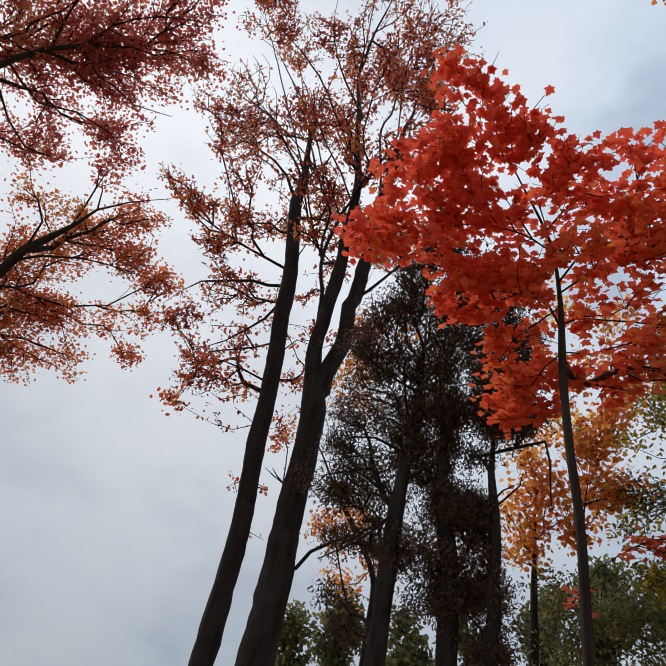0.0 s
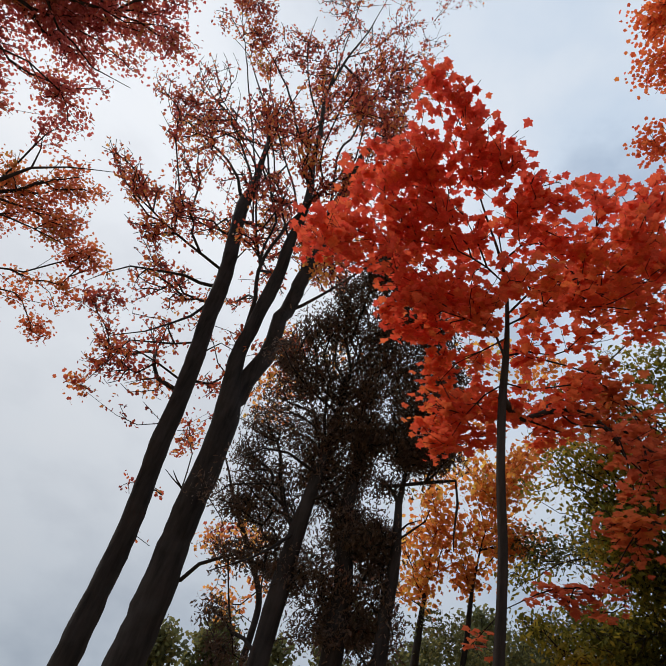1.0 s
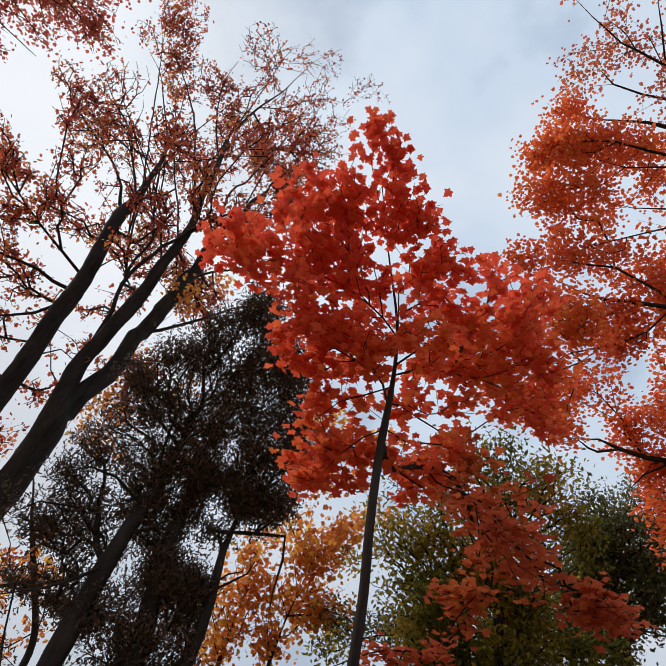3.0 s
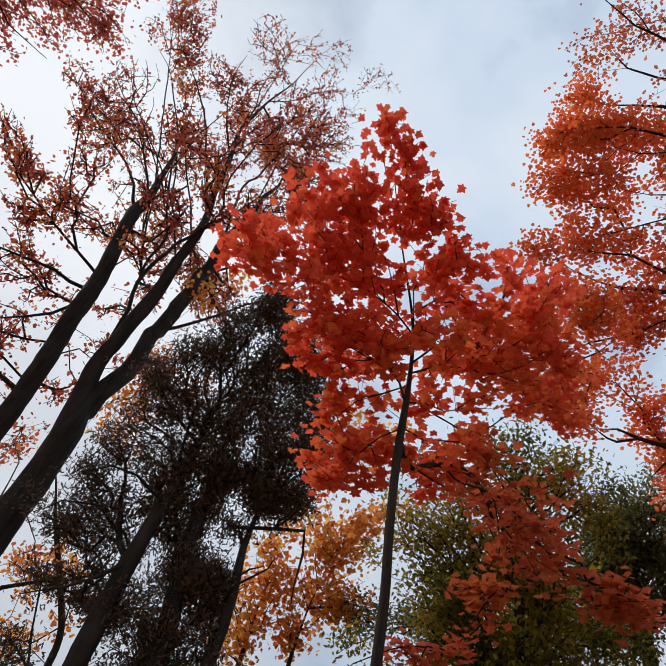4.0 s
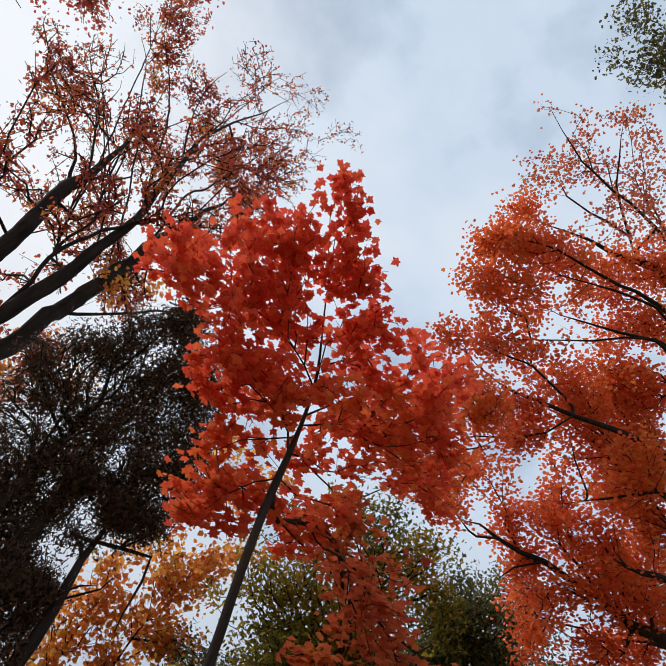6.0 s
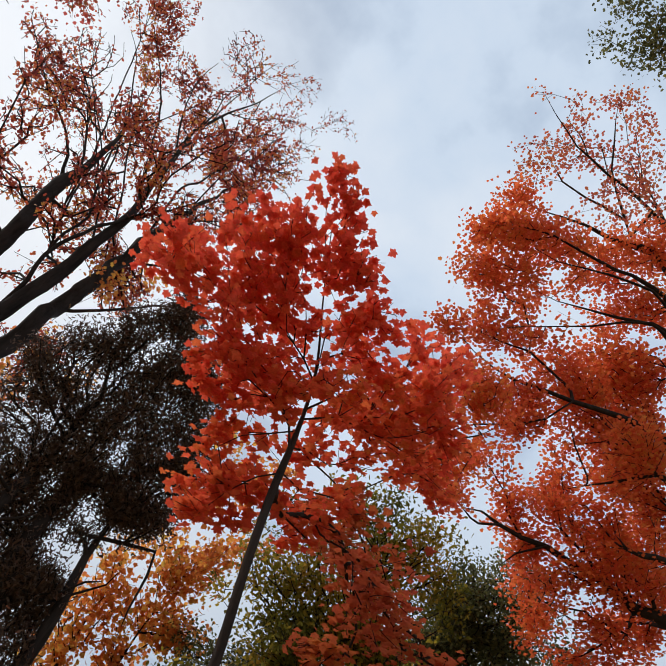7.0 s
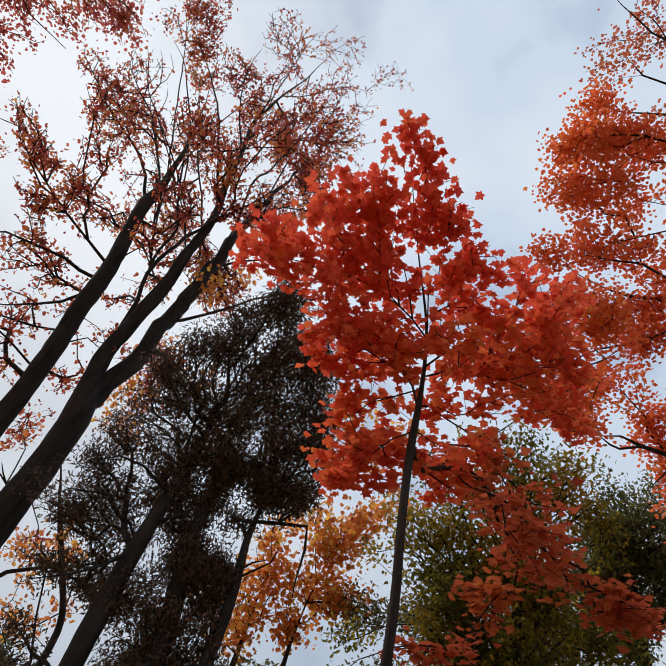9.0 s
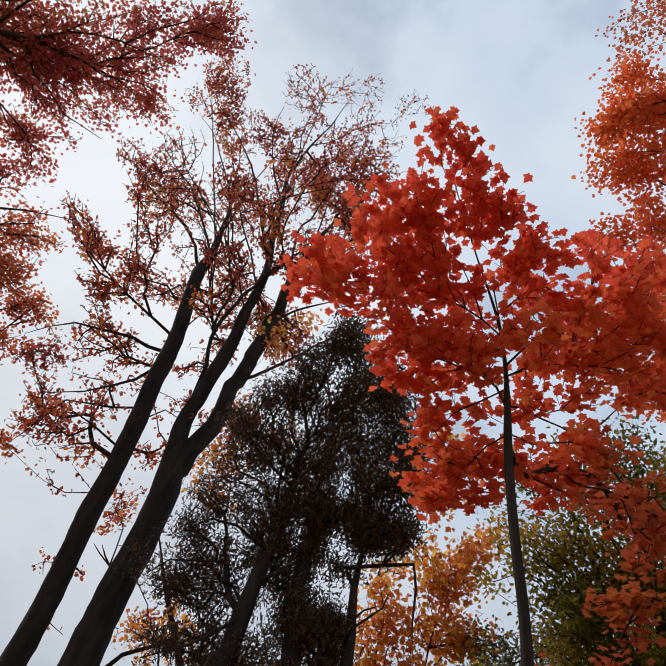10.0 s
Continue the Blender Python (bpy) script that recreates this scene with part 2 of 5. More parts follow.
def grow(stems, lobes, rng, step, tip_radius, leaf, cover, per_tip, wander, thrift, gaps, flatness, bare):
    """Stems along given lines, and boughs and twigs from them into the lobes of the crown.
    Returns the skeleton and the leaves' seats: rows of place and lobe radius."""
    sk = Skeleton()
    for n, stem in enumerate(stems):
        rows = resample(stem, step) if n else resample(stem, 0.45 * step, 3)
        # every limb runs out into a twig
        fade = np.clip((np.arange(len(rows)) / max(len(rows) - 1, 1) - 0.75) / 0.25, 0, 1)
        rows[:, 3] = rows[:, 3] * (1 - fade) + np.minimum(rows[:, 3], 1.4 * tip_radius) * fade
        parent = -1
        if n:
            far = np.linalg.norm(np.array(sk.pos) - rows[0, :3], axis=1)
            if far.min() < 0.9 and rows[0, 2] > 1.0:
                parent = int(far.argmin())
        for k, row in enumerate(rows):
            p = row[:3].copy()
            if 0 < k < len(rows) - 1 and n:
                p += rng.normal(0, wander * 0.35, 3) * min(1.0, 8 * row[3])
            parent = sk.add(p, parent, row[3], n)
    goals, sizes, kinds = [], [], []
    heart = np.array([p for p, n, r in zip(sk.pos, sk.line, sk.rad) if n == 0 or r > 0.3 * max(sk.rad)])
    for x, y, z, r, dens, *kind in lobes:
        twiggy = max(dens, 0.2)
        leaves = cover * twiggy * math.pi * r * r / (0.5 * leaf * leaf)
        m = max(3, int(round(leaves / per_tip)))
        # each new spray takes the emptiest of five places in the lobe
        tries = unit(rng.normal(0, 1, (m, 5, 3))) * (rng.random((m, 5, 1)) ** 0.42) * r * np.array((1, 1, flatness))
        d = np.zeros((m, 3))
        for k in range(m):
            free = np.linalg.norm(tries[k][:, None] - d[None, :k], axis=2).min(1) if k else np.ones(5)
            d[k] = tries[k][free.argmax()]
        spots = np.array((x, y, z)) + d
        keep = [noise.noise(Vector(q) * (0.55 / max(r, 0.15))) + 0.5 * noise.noise(Vector(q) * (1.6 / max(r, 0.15))) > gaps for q in spots]
        spots = spots[np.array(keep)] if any(keep) else spots[:1]
        # the inner crown close to the trunk is bare
        clear = np.linalg.norm(spots[:, None] - heart[None], axis=2).min(1) > bare
        if clear.any():
            spots = spots[clear]
        goals.append(spots)
        sizes.append(np.full(len(spots), dens / twiggy))
        kinds += [kind[0] if kind else 0] * len(spots)
    goals, sizes, kinds = np.vstack(goals), np.concatenate(sizes), np.array(kinds)
    root = np.array(sk.pos)
    near = np.array([np.linalg.norm(root - g, axis=1).min() for g in goals])
    order = np.argsort(near + rng.normal(0, 0.05, len(goals)))
    cap = len(root) + 6 * len(goals) + 16
    pos, way, ok, head = np.zeros((cap, 3)), np.zeros(cap), np.zeros(cap, bool), np.zeros((cap, 3))
    bend = np.full(cap, 0.9)
    count = len(root)
    pos[:count], way[:count] = root, sk.way
    ok[:count] = root[:, 2] > 2.0
    for n in range(count):
        if sk.par[n] >= 0:
            head[n] = unit(root[n] - root[sk.par[n]])
    bend[:count] = 0.35
    seats, tips = [], []
    for i in order:
        g = goals[i]
        off = g - pos[:count]
        dist = np.linalg.norm(off, axis=1)
        turn = 1 - (off * head[:count]).sum(1) / (dist + 1e-6)
        cost = dist * (1.0 + 0.25 * (off[:, 2] < 0) + bend[:count] * turn) + thrift * way[:count]
        cost[~ok[:count]] = 1e9
        p = int(cost.argmin())
        a = pos[p]
        length = np.linalg.norm(g - a)
        pieces = int(min(5, max(1, length / (2.2 * wander + 0.12))))
        rise = np.array((0, 0, 1.0)) * 0.10 * length
        last = p
        for k in range(1, pieces + 1):
            u = k / pieces
            q = a + (g - a) * u + rise * math.sin(math.pi * u)
            if k < pieces:
                q = q + rng.normal(0, wander * 0.16, 3)
            last = sk.add(q, last, 0.0, -1)
            pos[count], way[count], ok[count] = q, sk.way[last], True
            head[count] = unit(q - sk.pos[sk.par[last]])
            count += 1
        tips.append(last)
        seats.append((*g, sizes[i], p, last, kinds[i]))
    # the wood thickens towards the stem with the number of twigs that it feeds
    load = np.zeros(len(sk.pos))
    load[tips] = 1
    for n in range(len(sk.pos) - 1, -1, -1):
        if sk.par[n] >= 0:
            load[sk.par[n]] += load[n]
    for n in range(len(sk.pos)):
        if sk.rad[n] == 0.0:
            top = sk.rad[sk.par[n]] * 0.92
            sk.rad[n] = max(tip_radius * 0.7, min(top, tip_radius * max(load[n], 1) ** 0.46))
    return sk, np.array([s[:3] for s in seats]), np.array([s[3] for s in seats]), unit(np.array([sk.pos[s[5]] - sk.pos[sk.par[s[5]]] for s in seats])), np.array([s[6] for s in seats])


def tubes(sk, members, rng):
    """Tapered round wood over the given nodes, as vertices and faces."""
    chosen = set(members)
    kids = {}
    for n in members:
        kids.setdefault(sk.par[n], []).append(n)
    verts, faces = [], []

    def chain(first, start):
        line = [first] if start is None else [start, first]
        while kids.get(line[-1]):
            options = [k for k in kids[line[-1]] if k not in used]
            if not options:
                break
            same = [k for k in options if sk.line[k] == sk.line[line[-1]] and sk.line[k] >= 0]
            line.append(max(same or options, key=lambda k: sk.rad[k]))
            used.add(line[-1])
        return line

    used = set()
    for n in sorted(members, key=lambda k: -sk.rad[k]):
        if n in used:
            continue
        if sk.par[n] in chosen and sk.par[n] not in used:
            continue
        used.add(n)
        line = chain(n, sk.par[n] if sk.par[n] >= 0 else None)
        if len(line) < 2:
            continue
        p = np.array([sk.pos[k] for k in line])
        r = np.array([sk.rad[k] for k in line])
        if sk.par[n] >= 0:
            r[0] = min(r[0], r[1] * 1.25)
        sides = 20 if r.max() > 0.12 else 8 if r.max() > 0.04 else 5 if r.max() > 0.012 else 3
        t = unit(np.gradient(p, axis=0))
        side = np.cross(t[0], (0.3, 0.9, 0.1))
        base = len(verts)
        for k in range(len(p)):
            side = side - t[k] * (side @ t[k])
            side = side / (np.linalg.norm(side) + 1e-9)
            other = np.cross(t[k], side)
            for s in range(sides):
                ang = 2 * math.pi * s / sides
                out = side * math.cos(ang) + other * math.sin(ang)
                swell = 1.0
                if sides > 5:
                    q = Vector(p[k] + out * r[k])
                    swell += 0.11 * noise.noise(q * 1.7) + 0.09 * noise.noise(q * 6.0) + 0.05 * noise.noise(Vector((q.x * 26, q.y * 26, q.z * 9)))
                verts.append(p[k] + out * r[k] * swell)
        for k in range(len(p) - 1):
            for s in range(sides):
                a, b = base + k * sides + s, base + k * sides + (s + 1) % sides
                faces.append((a, b, b + sides, a + sides))
        faces.append(tuple(base + (len(p) - 1) * sides + s for s in range(sides)))
    return verts, faces


# leaf outlines: one half, from the stalk to the tip, x across and y along
FINE_MAPLE_HALF = ((0.0, 0.0), (0.16, -0.10), (0.38, -0.06), (0.30, 0.08), (0.44, 0.20), (0.64, 0.40), (0.50, 0.46), (0.40, 0.50), (0.26, 0.52), (0.30, 0.70), (0.16, 0.78), (0.0, 1.04))
FROND_HALF = ((0.0, 0.0), (0.17, 0.24), (0.06, 0.34), (0.18, 0.62), (0.0, 1.0))
MAPLE_HALF = ((0.0, 0.0), (0.34, -0.04), (0.36, 0.16), (0.60, 0.44), (0.38, 0.52), (0.28, 0.74), (0.0, 1.0))
OVAL_HALF = ((0.0, 0.0), (0.20, 0.22), (0.22, 0.52), (0.0, 1.0))
LOBED_HALF = ((0.0, 0.0), (0.34, 0.16), (0.22, 0.36), (0.36, 0.62), (0.0, 1.0))


def leaf_shape(half, curl=0.18):
    """Vertices and two faces of one folded leaf, a unit long."""
    n = len(half)
    right = [(x, y, -curl * x - 0.12 * y * y) for x, y in half]
    left = [(-x, y, -curl * x - 0.12 * y * y) for x, y in half[1:-1]]
    verts = np.array(right + left)
    verts[:, 1] -= 0.5
    faces = [tuple(range(n)), (0, n - 1, *range(2 * n - 3, n - 1, -1))]
    return verts, faces


def leaf_poses(seats, sizes, ways, rng, leaf, per_tip, spread, flat, spray, droop):
    """Places, axes and sizes of leaves in sprays round their seats."""
    m = len(seats) * per_tip
    which = np.repeat(np.arange(len(seats)), per_tip)
    which = which[rng.random(m) < sizes[which]]
    m = len(which)
    back = rng.random((m, 1)) * spray
    place = seats[which] - ways[which] * back + rng.normal(0, 1, (m, 3)) * (spread, spread, spread * 0.8)
    normal = unit(rng.normal(0, 1, (m, 3)) * (1 - flat) + np.array((0, 0, 1.0)) * flat)
    along = rng.normal(0, 1, (m, 3)) + np.array((0, 0, -droop))
    along = unit(along - normal * (along * normal).sum(1, keepdims=True))
    across = np.cross(along, normal)
    return place, across, along, normal, leaf * np.clip(rng.normal(1, 0.2, m), 0.55, 1.5)


def leaf_mesh(name, poses, half, material, parent, label):
    """All the leaves of a crown in one mesh."""
    place, across, along, normal, size = poses
    v, f = leaf_shape(half)
    co = place[:, None] + (across[:, None] * v[None, :, :1] + along[:, None] * v[None, :, 1:2] + normal[:, None] * v[None, :, 2:]) * size[:, None, None]
    m, k = len(place), len(v)
    flatten = np.concatenate([np.array(x) for x in f])
    loops = (np.arange(m)[:, None] * k + flatten[None]).ravel().astype(np.int32)
    starts = np.concatenate([[0], np.cumsum([len(x) for x in f])[:-1]])
    begin = (np.arange(m)[:, None] * len(flatten) + starts[None]).ravel().astype(np.int32)
    me = bpy.data.meshes.new(name)
    me.vertices.add(m * k)
    me.vertices.foreach_set("co", co.ravel().astype(np.float32))
    me.loops.add(len(loops))
    me.loops.foreach_set("vertex_index", loops)
    me.polygons.add(len(begin))
    me.polygons.foreach_set("loop_start", begin)
    me.update(calc_edges=True)
    me.validate()
    me.materials.append(material)
    ob = new(name, me)
    ob.parent = parent
    tagged(ob, label=label, kind="stuff")
    return ob


def single_leaves(poses, chosen, half, material, parent):
    """Leaves that can be told apart, each an object on one shared mesh."""
    place, across, along, normal, size = poses
    v, f = leaf_shape(half)
    me = bpy.data.meshes.new("leaf")
    me.from_pydata([tuple(x) for x in v], [], f)
    me.materials.append(material)
    for i in chosen:
        ob = new("leaf", me)
        turn = Matrix((across[i], along[i], normal[i])).transposed()
        ob.parent = parent
        ob.matrix_basis = Matrix.Translation(place[i]) @ turn.to_4x4() @ Matrix.Diagonal((size[i], size[i], size[i], 1))


def tree(name, label, stems, lobes, bark, foliage, seed, leaf=0.1, half=MAPLE_HALF, cover=1.5, per_tip=5, spread=0.12, flat=0.45,
         step=0.35, tip_radius=0.004, wander=0.12, thrift=0.18, gaps=-0.12, spray=0.3, droop=0.5, flatness=0.7, bare=0.0, crown_label="", own_leaves=None, leaf_material=None, group=""):
    """One tree: trunk, limbs, twigs and leaves under an empty at its foot."""
    rng = np.random.default_rng(seed)
    sk, seats, sizes, ways, kinds = grow(stems, lobes, rng, step, tip_radius, leaf, cover, per_tip, wander, thrift, gaps, flatness, bare)
    foot = new(name)
    foot.empty_display_size = 0.3
    origin = Vector((stems[0][0][0], stems[0][0][1], 0.0))
    tagged(foot, label=label, category="tree", group=group)
    built = []
    lines = sorted(set(n for n in sk.line if n >= 0))
    for n in lines:
        mem = [k for k in range(len(sk.pos)) if sk.line[k] == n]
        v, fc = tubes(sk, mem, rng)
        rooted = stems[n][0][2] < 0.2
        built.append(link_mesh("trunk" if rooted else "limb", v, fc, bark, foot))
    mem = [k for k in range(len(sk.pos)) if sk.line[k] < 0]
    thick = [k for k in mem if sk.rad[k] > 2.6 * tip_radius]
    thin = [k for k in mem if sk.rad[k] <= 2.6 * tip_radius]
    for part_name, some in (("branch_mass", thick), ("twig_mass", thin)):
        if some:
            v, fc = tubes(sk, some, rng)
            built.append(tagged(link_mesh(part_name, v, fc, bark, foot), kind="stuff"))
    # foliage: a material, or one for each kind of lobe with the words for it
    sorts = foliage if isinstance(foliage, list) else [(foliage, crown_label)]
    for kind, (leafage, words) in enumerate(sorts):
        here = kinds == kind
        if not here.any():
            continue
        poses = leaf_poses(seats[here], sizes[here], ways[here], rng, leaf, per_tip, spread, flat, spray, droop)
        if own_leaves is not None and kind == 0:
            # the leaves nearest to a named spot of the crown stand singly
            order = np.argsort(np.linalg.norm(poses[0] - np.array(own_leaves), axis=1))
            single_leaves(poses, order[:300], half, leaf_material, foot)
            rest = np.sort(order[300:])
            poses = tuple(a[rest] for a in poses)
        leaf_mesh("crown", poses, half, leafage, foot, words)
    for ob in foot.children:
        ob.matrix_basis = Matrix.Translation(-origin) @ ob.matrix_basis
    foot.location = origin
    return foot


# ---------------------------------------------------------------- plan of the trees
# stems: rows of x, y, z, radius; lobes of the crowns: x, y, z, radius, density
STEM_M = []
STEM_M += [
    [(1.92, 3.34, -0.1, 0.0398), (1.92, 3.34, 3.1, 0.0306), (1.91, 3.34, 3.36, 0.0303), (1.88, 3.34, 3.65, 0.0298), (1.86, 3.34, 4.04, 0.0296), (1.85, 3.34, 4.39, 0.0303), (1.86, 3.34, 4.71, 0.0275), (1.86, 3.34, 4.98, 0.0208), (1.84, 3.32, 5.23, 0.0166), (1.8, 3.3, 5.53, 0.0139), (1.73, 3.26, 5.71, 0.0124), (1.61, 3.2, 5.88, 0.0108), (1.47, 3.13, 6.06, 0.0091), (1.29, 3.03, 6.31, 0.0074), (1.09, 2.93, 6.68, 0.0058), (0.87, 2.82, 7.14, 0.005), (0.71, 2.75, 7.51, 0.0041)],
    [(1.85, 3.33, 4.75, 0.0108), (1.77, 3.35, 4.95, 0.0095), (1.68, 3.38, 5.05, 0.008), (1.63, 3.4, 5.18, 0.0066), (1.48, 3.43, 5.29, 0.005), (1.31, 3.45, 5.3, 0.0033)],
]
STEM_M += [
    [(1.79, 3.28, 5.49, 0.0086), (1.63, 3.32, 5.65, 0.0088), (1.5, 3.36, 5.74, 0.008), (1.29, 3.4, 5.79, 0.0071), (1.06, 3.45, 5.77, 0.0062), (0.85, 3.49, 5.7, 0.0052), (0.71, 3.53, 5.66, 0.0034), (0.46, 3.57, 5.49, 0.0033)],
    [(1.34, 3.27, 5.62, 0.0051), (1.2, 3.2, 5.72, 0.0051), (1.05, 3.12, 5.78, 0.0051), (0.92, 3.04, 6.01, 0.0043), (0.78, 2.97, 6.22, 0.0035)],
    [(1.77, 3.27, 5.58, 0.007), (1.64, 3.17, 5.88, 0.0063), (1.64, 3.07, 5.99, 0.0054), (1.72, 2.96, 6.35, 0.0047), (1.81, 2.86, 6.51, 0.0039)],
]
STEM_M += [
    [(1.86, 3.33, 4.79, 0.0093), (2.05, 3.44, 5.01, 0.0091), (2.33, 3.54, 5.15, 0.0087), (2.8, 3.65, 5.34, 0.0083), (3.13, 3.75, 5.36, 0.0076), (3.48, 3.86, 5.29, 0.0068), (3.84, 3.96, 5.35, 0.007), (4.06, 4.06, 5.28, 0.0061), (4.34, 4.17, 5.23, 0.0041)],
    [(1.99, 3.36, 4.93, 0.0064), (2.31, 3.43, 5.11, 0.0059), (2.64, 3.5, 5.46, 0.0055), (2.96, 3.57, 5.74, 0.0039)],
    [(1.84, 3.31, 5.21, 0.0099), (2.02, 3.29, 5.56, 0.0088), (2.33, 3.26, 5.82, 0.0075), (2.74, 3.24, 6.33, 0.0061), (3.16, 3.21, 6.78, 0.0044)],
    [(1.86, 3.33, 5.12, 0.0082), (2.25, 3.36, 5.56, 0.0081), (2.81, 3.39, 5.99, 0.0079), (3.42, 3.42, 6.5, 0.0066), (3.97, 3.45, 6.81, 0.0047)],
]
STEM_M += [
    [(1.85, 3.33, 4.97, 0.008), (1.71, 3.45, 4.85, 0.0063), (1.58, 3.57, 4.75, 0.0047), (1.52, 3.69, 4.63, 0.0031)],
    [(1.86, 3.33, 4.53, 0.0074), (1.79, 3.49, 4.49, 0.006), (1.73, 3.65, 4.37, 0.0044), (1.71, 3.81, 4.24, 0.0029)],
    [(1.26, 2.95, 6.08, 0.0053), (1.35, 2.85, 6.48, 0.0047), (1.52, 2.74, 6.87, 0.004)],
    [(0.96, 2.78, 6.54, 0.0046), (1.02, 2.73, 7.06, 0.004), (1.07, 2.68, 7.3, 0.0031)],
]
STEM_A = []
STEM_A += [
    [(-0.62, 11.7, -0.1, 0.2514), (-0.62, 11.7, 5.27, 0.1934), (-0.65, 11.65, 5.89, 0.1891), (-0.73, 11.61, 6.61, 0.1814), (-0.8, 11.56, 7.42, 0.2031), (-0.82, 11.51, 7.86, 0.1896), (-0.84, 11.46, 8.32, 0.1872), (-0.92, 11.42, 9.36, 0.1912), (-1.07, 11.37, 10.52, 0.1908), (-1.18, 11.32, 11.89, 0.1812), (-1.46, 11.28, 13.39, 0.1688), (-1.63, 11.23, 14.4, 0.1604), (-1.58, 11.18, 14.93, 0.1359), (-1.61, 11.14, 15.42, 0.1099), (-1.72, 11.09, 16.11, 0.0834), (-1.88, 11.04, 17.35, 0.0564), (-2.3, 10.99, 18.44, 0.0392), (-3.82, 10.95, 21, 0.0286), (-4.47, 10.9, 21.48, 0.0217)],
]
STEM_A += [
    [(-1.67, 11.3, 14.57, 0.0579), (-1.87, 11.2, 14.81, 0.0458), (-2.04, 11.1, 15.14, 0.0378), (-2.54, 11, 15.58, 0.0298), (-3.25, 10.9, 15.81, 0.0256), (-4.05, 10.8, 16.19, 0.0215), (-4.78, 10.7, 16.69, 0.0174), (-5.21, 10.6, 16.9, 0.0087)],
    [(-1.24, 11.4, 12.01, 0.0402), (-1.91, 11.22, 12.1, 0.0326), (-2.99, 11.05, 12.41, 0.0254), (-4.01, 10.88, 12.79, 0.0145), (-4.73, 10.7, 13.31, 0.0074)],
    [(-1.44, 11.4, 13.27, 0.0351), (-1.75, 11.3, 13.16, 0.0308), (-2.04, 11.2, 13.3, 0.0231), (-2.82, 11.1, 12.9, 0.0149), (-3.23, 11, 12.57, 0.0073)],
    [(-1.46, 11.4, 13.44, 0.0315), (-1.85, 11.57, 13.98, 0.0284), (-2.12, 11.73, 13.59, 0.02), (-2.54, 11.9, 13.23, 0.0118)],
]
STEM_A += [
    [(-1.22, 11.5, 11.57, 0.043), (-1.99, 11.36, 11.35, 0.0349), (-2.78, 11.22, 11.01, 0.0236), (-3.07, 11.08, 10.75, 0.0198), (-3.35, 10.94, 10.22, 0.0126), (-3.56, 10.8, 9.67, 0.006)],
    [(-1.23, 11.5, 11.01, 0.0347), (-1.42, 11.35, 10.35, 0.0298), (-1.71, 11.2, 9.81, 0.0222), (-2.04, 11.05, 9.27, 0.0151), (-2.55, 10.9, 8.74, 0.0087)],
    [(-1.08, 11.6, 9.9, 0.0262), (-1.83, 11.45, 9.37, 0.0218), (-2.27, 11.3, 9.07, 0.0151), (-2.37, 11.15, 8.39, 0.0114), (-2.53, 11, 7.55, 0.0053)],
    [(-0.92, 11.6, 8.81, 0.0276), (-1.59, 11.43, 8.91, 0.0212), (-1.93, 11.27, 8.87, 0.0149), (-2.19, 11.1, 8.78, 0.0088)],
    [(-0.8, 11.6, 7.82, 0.0115), (-1.31, 11.4, 7.42, 0.0082), (-1.73, 11.2, 7.33, 0.0054)],
]
STEM_A += [
    [(-1.68, 11.2, 15.33, 0.0342), (-3.11, 11.33, 17.82, 0.0284), (-4.08, 11.47, 18.66, 0.0196), (-4.8, 11.6, 18.99, 0.0099)],
    [(-1.72, 11.1, 16.13, 0.0309), (-1.04, 11.2, 15.2, 0.0256), (-1.41, 11.3, 16.63, 0.0228), (-2.17, 11.4, 18.52, 0.0197), (-3.1, 11.5, 20.33, 0.0158)],
    [(-1.2, 11.4, 12.3, 0.0223), (-0.99, 11.2, 12.85, 0.0152), (-0.71, 11, 12.76, 0.0113)],
    [(-0.9, 11.5, 9.56, 0.0192), (-0.56, 11.3, 9.93, 0.013), (-0.24, 11.1, 9.72, 0.0096)],
]
STEM_B = []
STEM_B += [
    [(0.23, 11, -0.1, 0.3579), (0.23, 11, 5.32, 0.2753), (0.19, 10.93, 5.95, 0.2626), (0.23, 10.85, 6.69, 0.2565), (0.22, 10.78, 7.49, 0.2567), (0.13, 10.71, 8.25, 0.2542), (0, 10.63, 8.64, 0.181), (-0.12, 10.56, 9.46, 0.1488), (-0.05, 10.48, 9.95, 0.1446), (-0.07, 10.41, 10.48, 0.1489), (-0.01, 10.34, 11.1, 0.1496), (-0.01, 10.26, 11.81, 0.1365), (-0.07, 10.19, 12.56, 0.1272), (-0.05, 10.12, 13.32, 0.1118), (-0.11, 10.04, 14.44, 0.0966), (-0.36, 9.97, 15.52, 0.0844), (-0.56, 9.89, 17.08, 0.0663), (-0.88, 9.82, 18.76, 0.0516), (-0.78, 9.75, 21.41, 0.0357), (-0.55, 9.67, 23.57, 0.0309), (-0.42, 9.6, 27.78, 0.0177)],
]
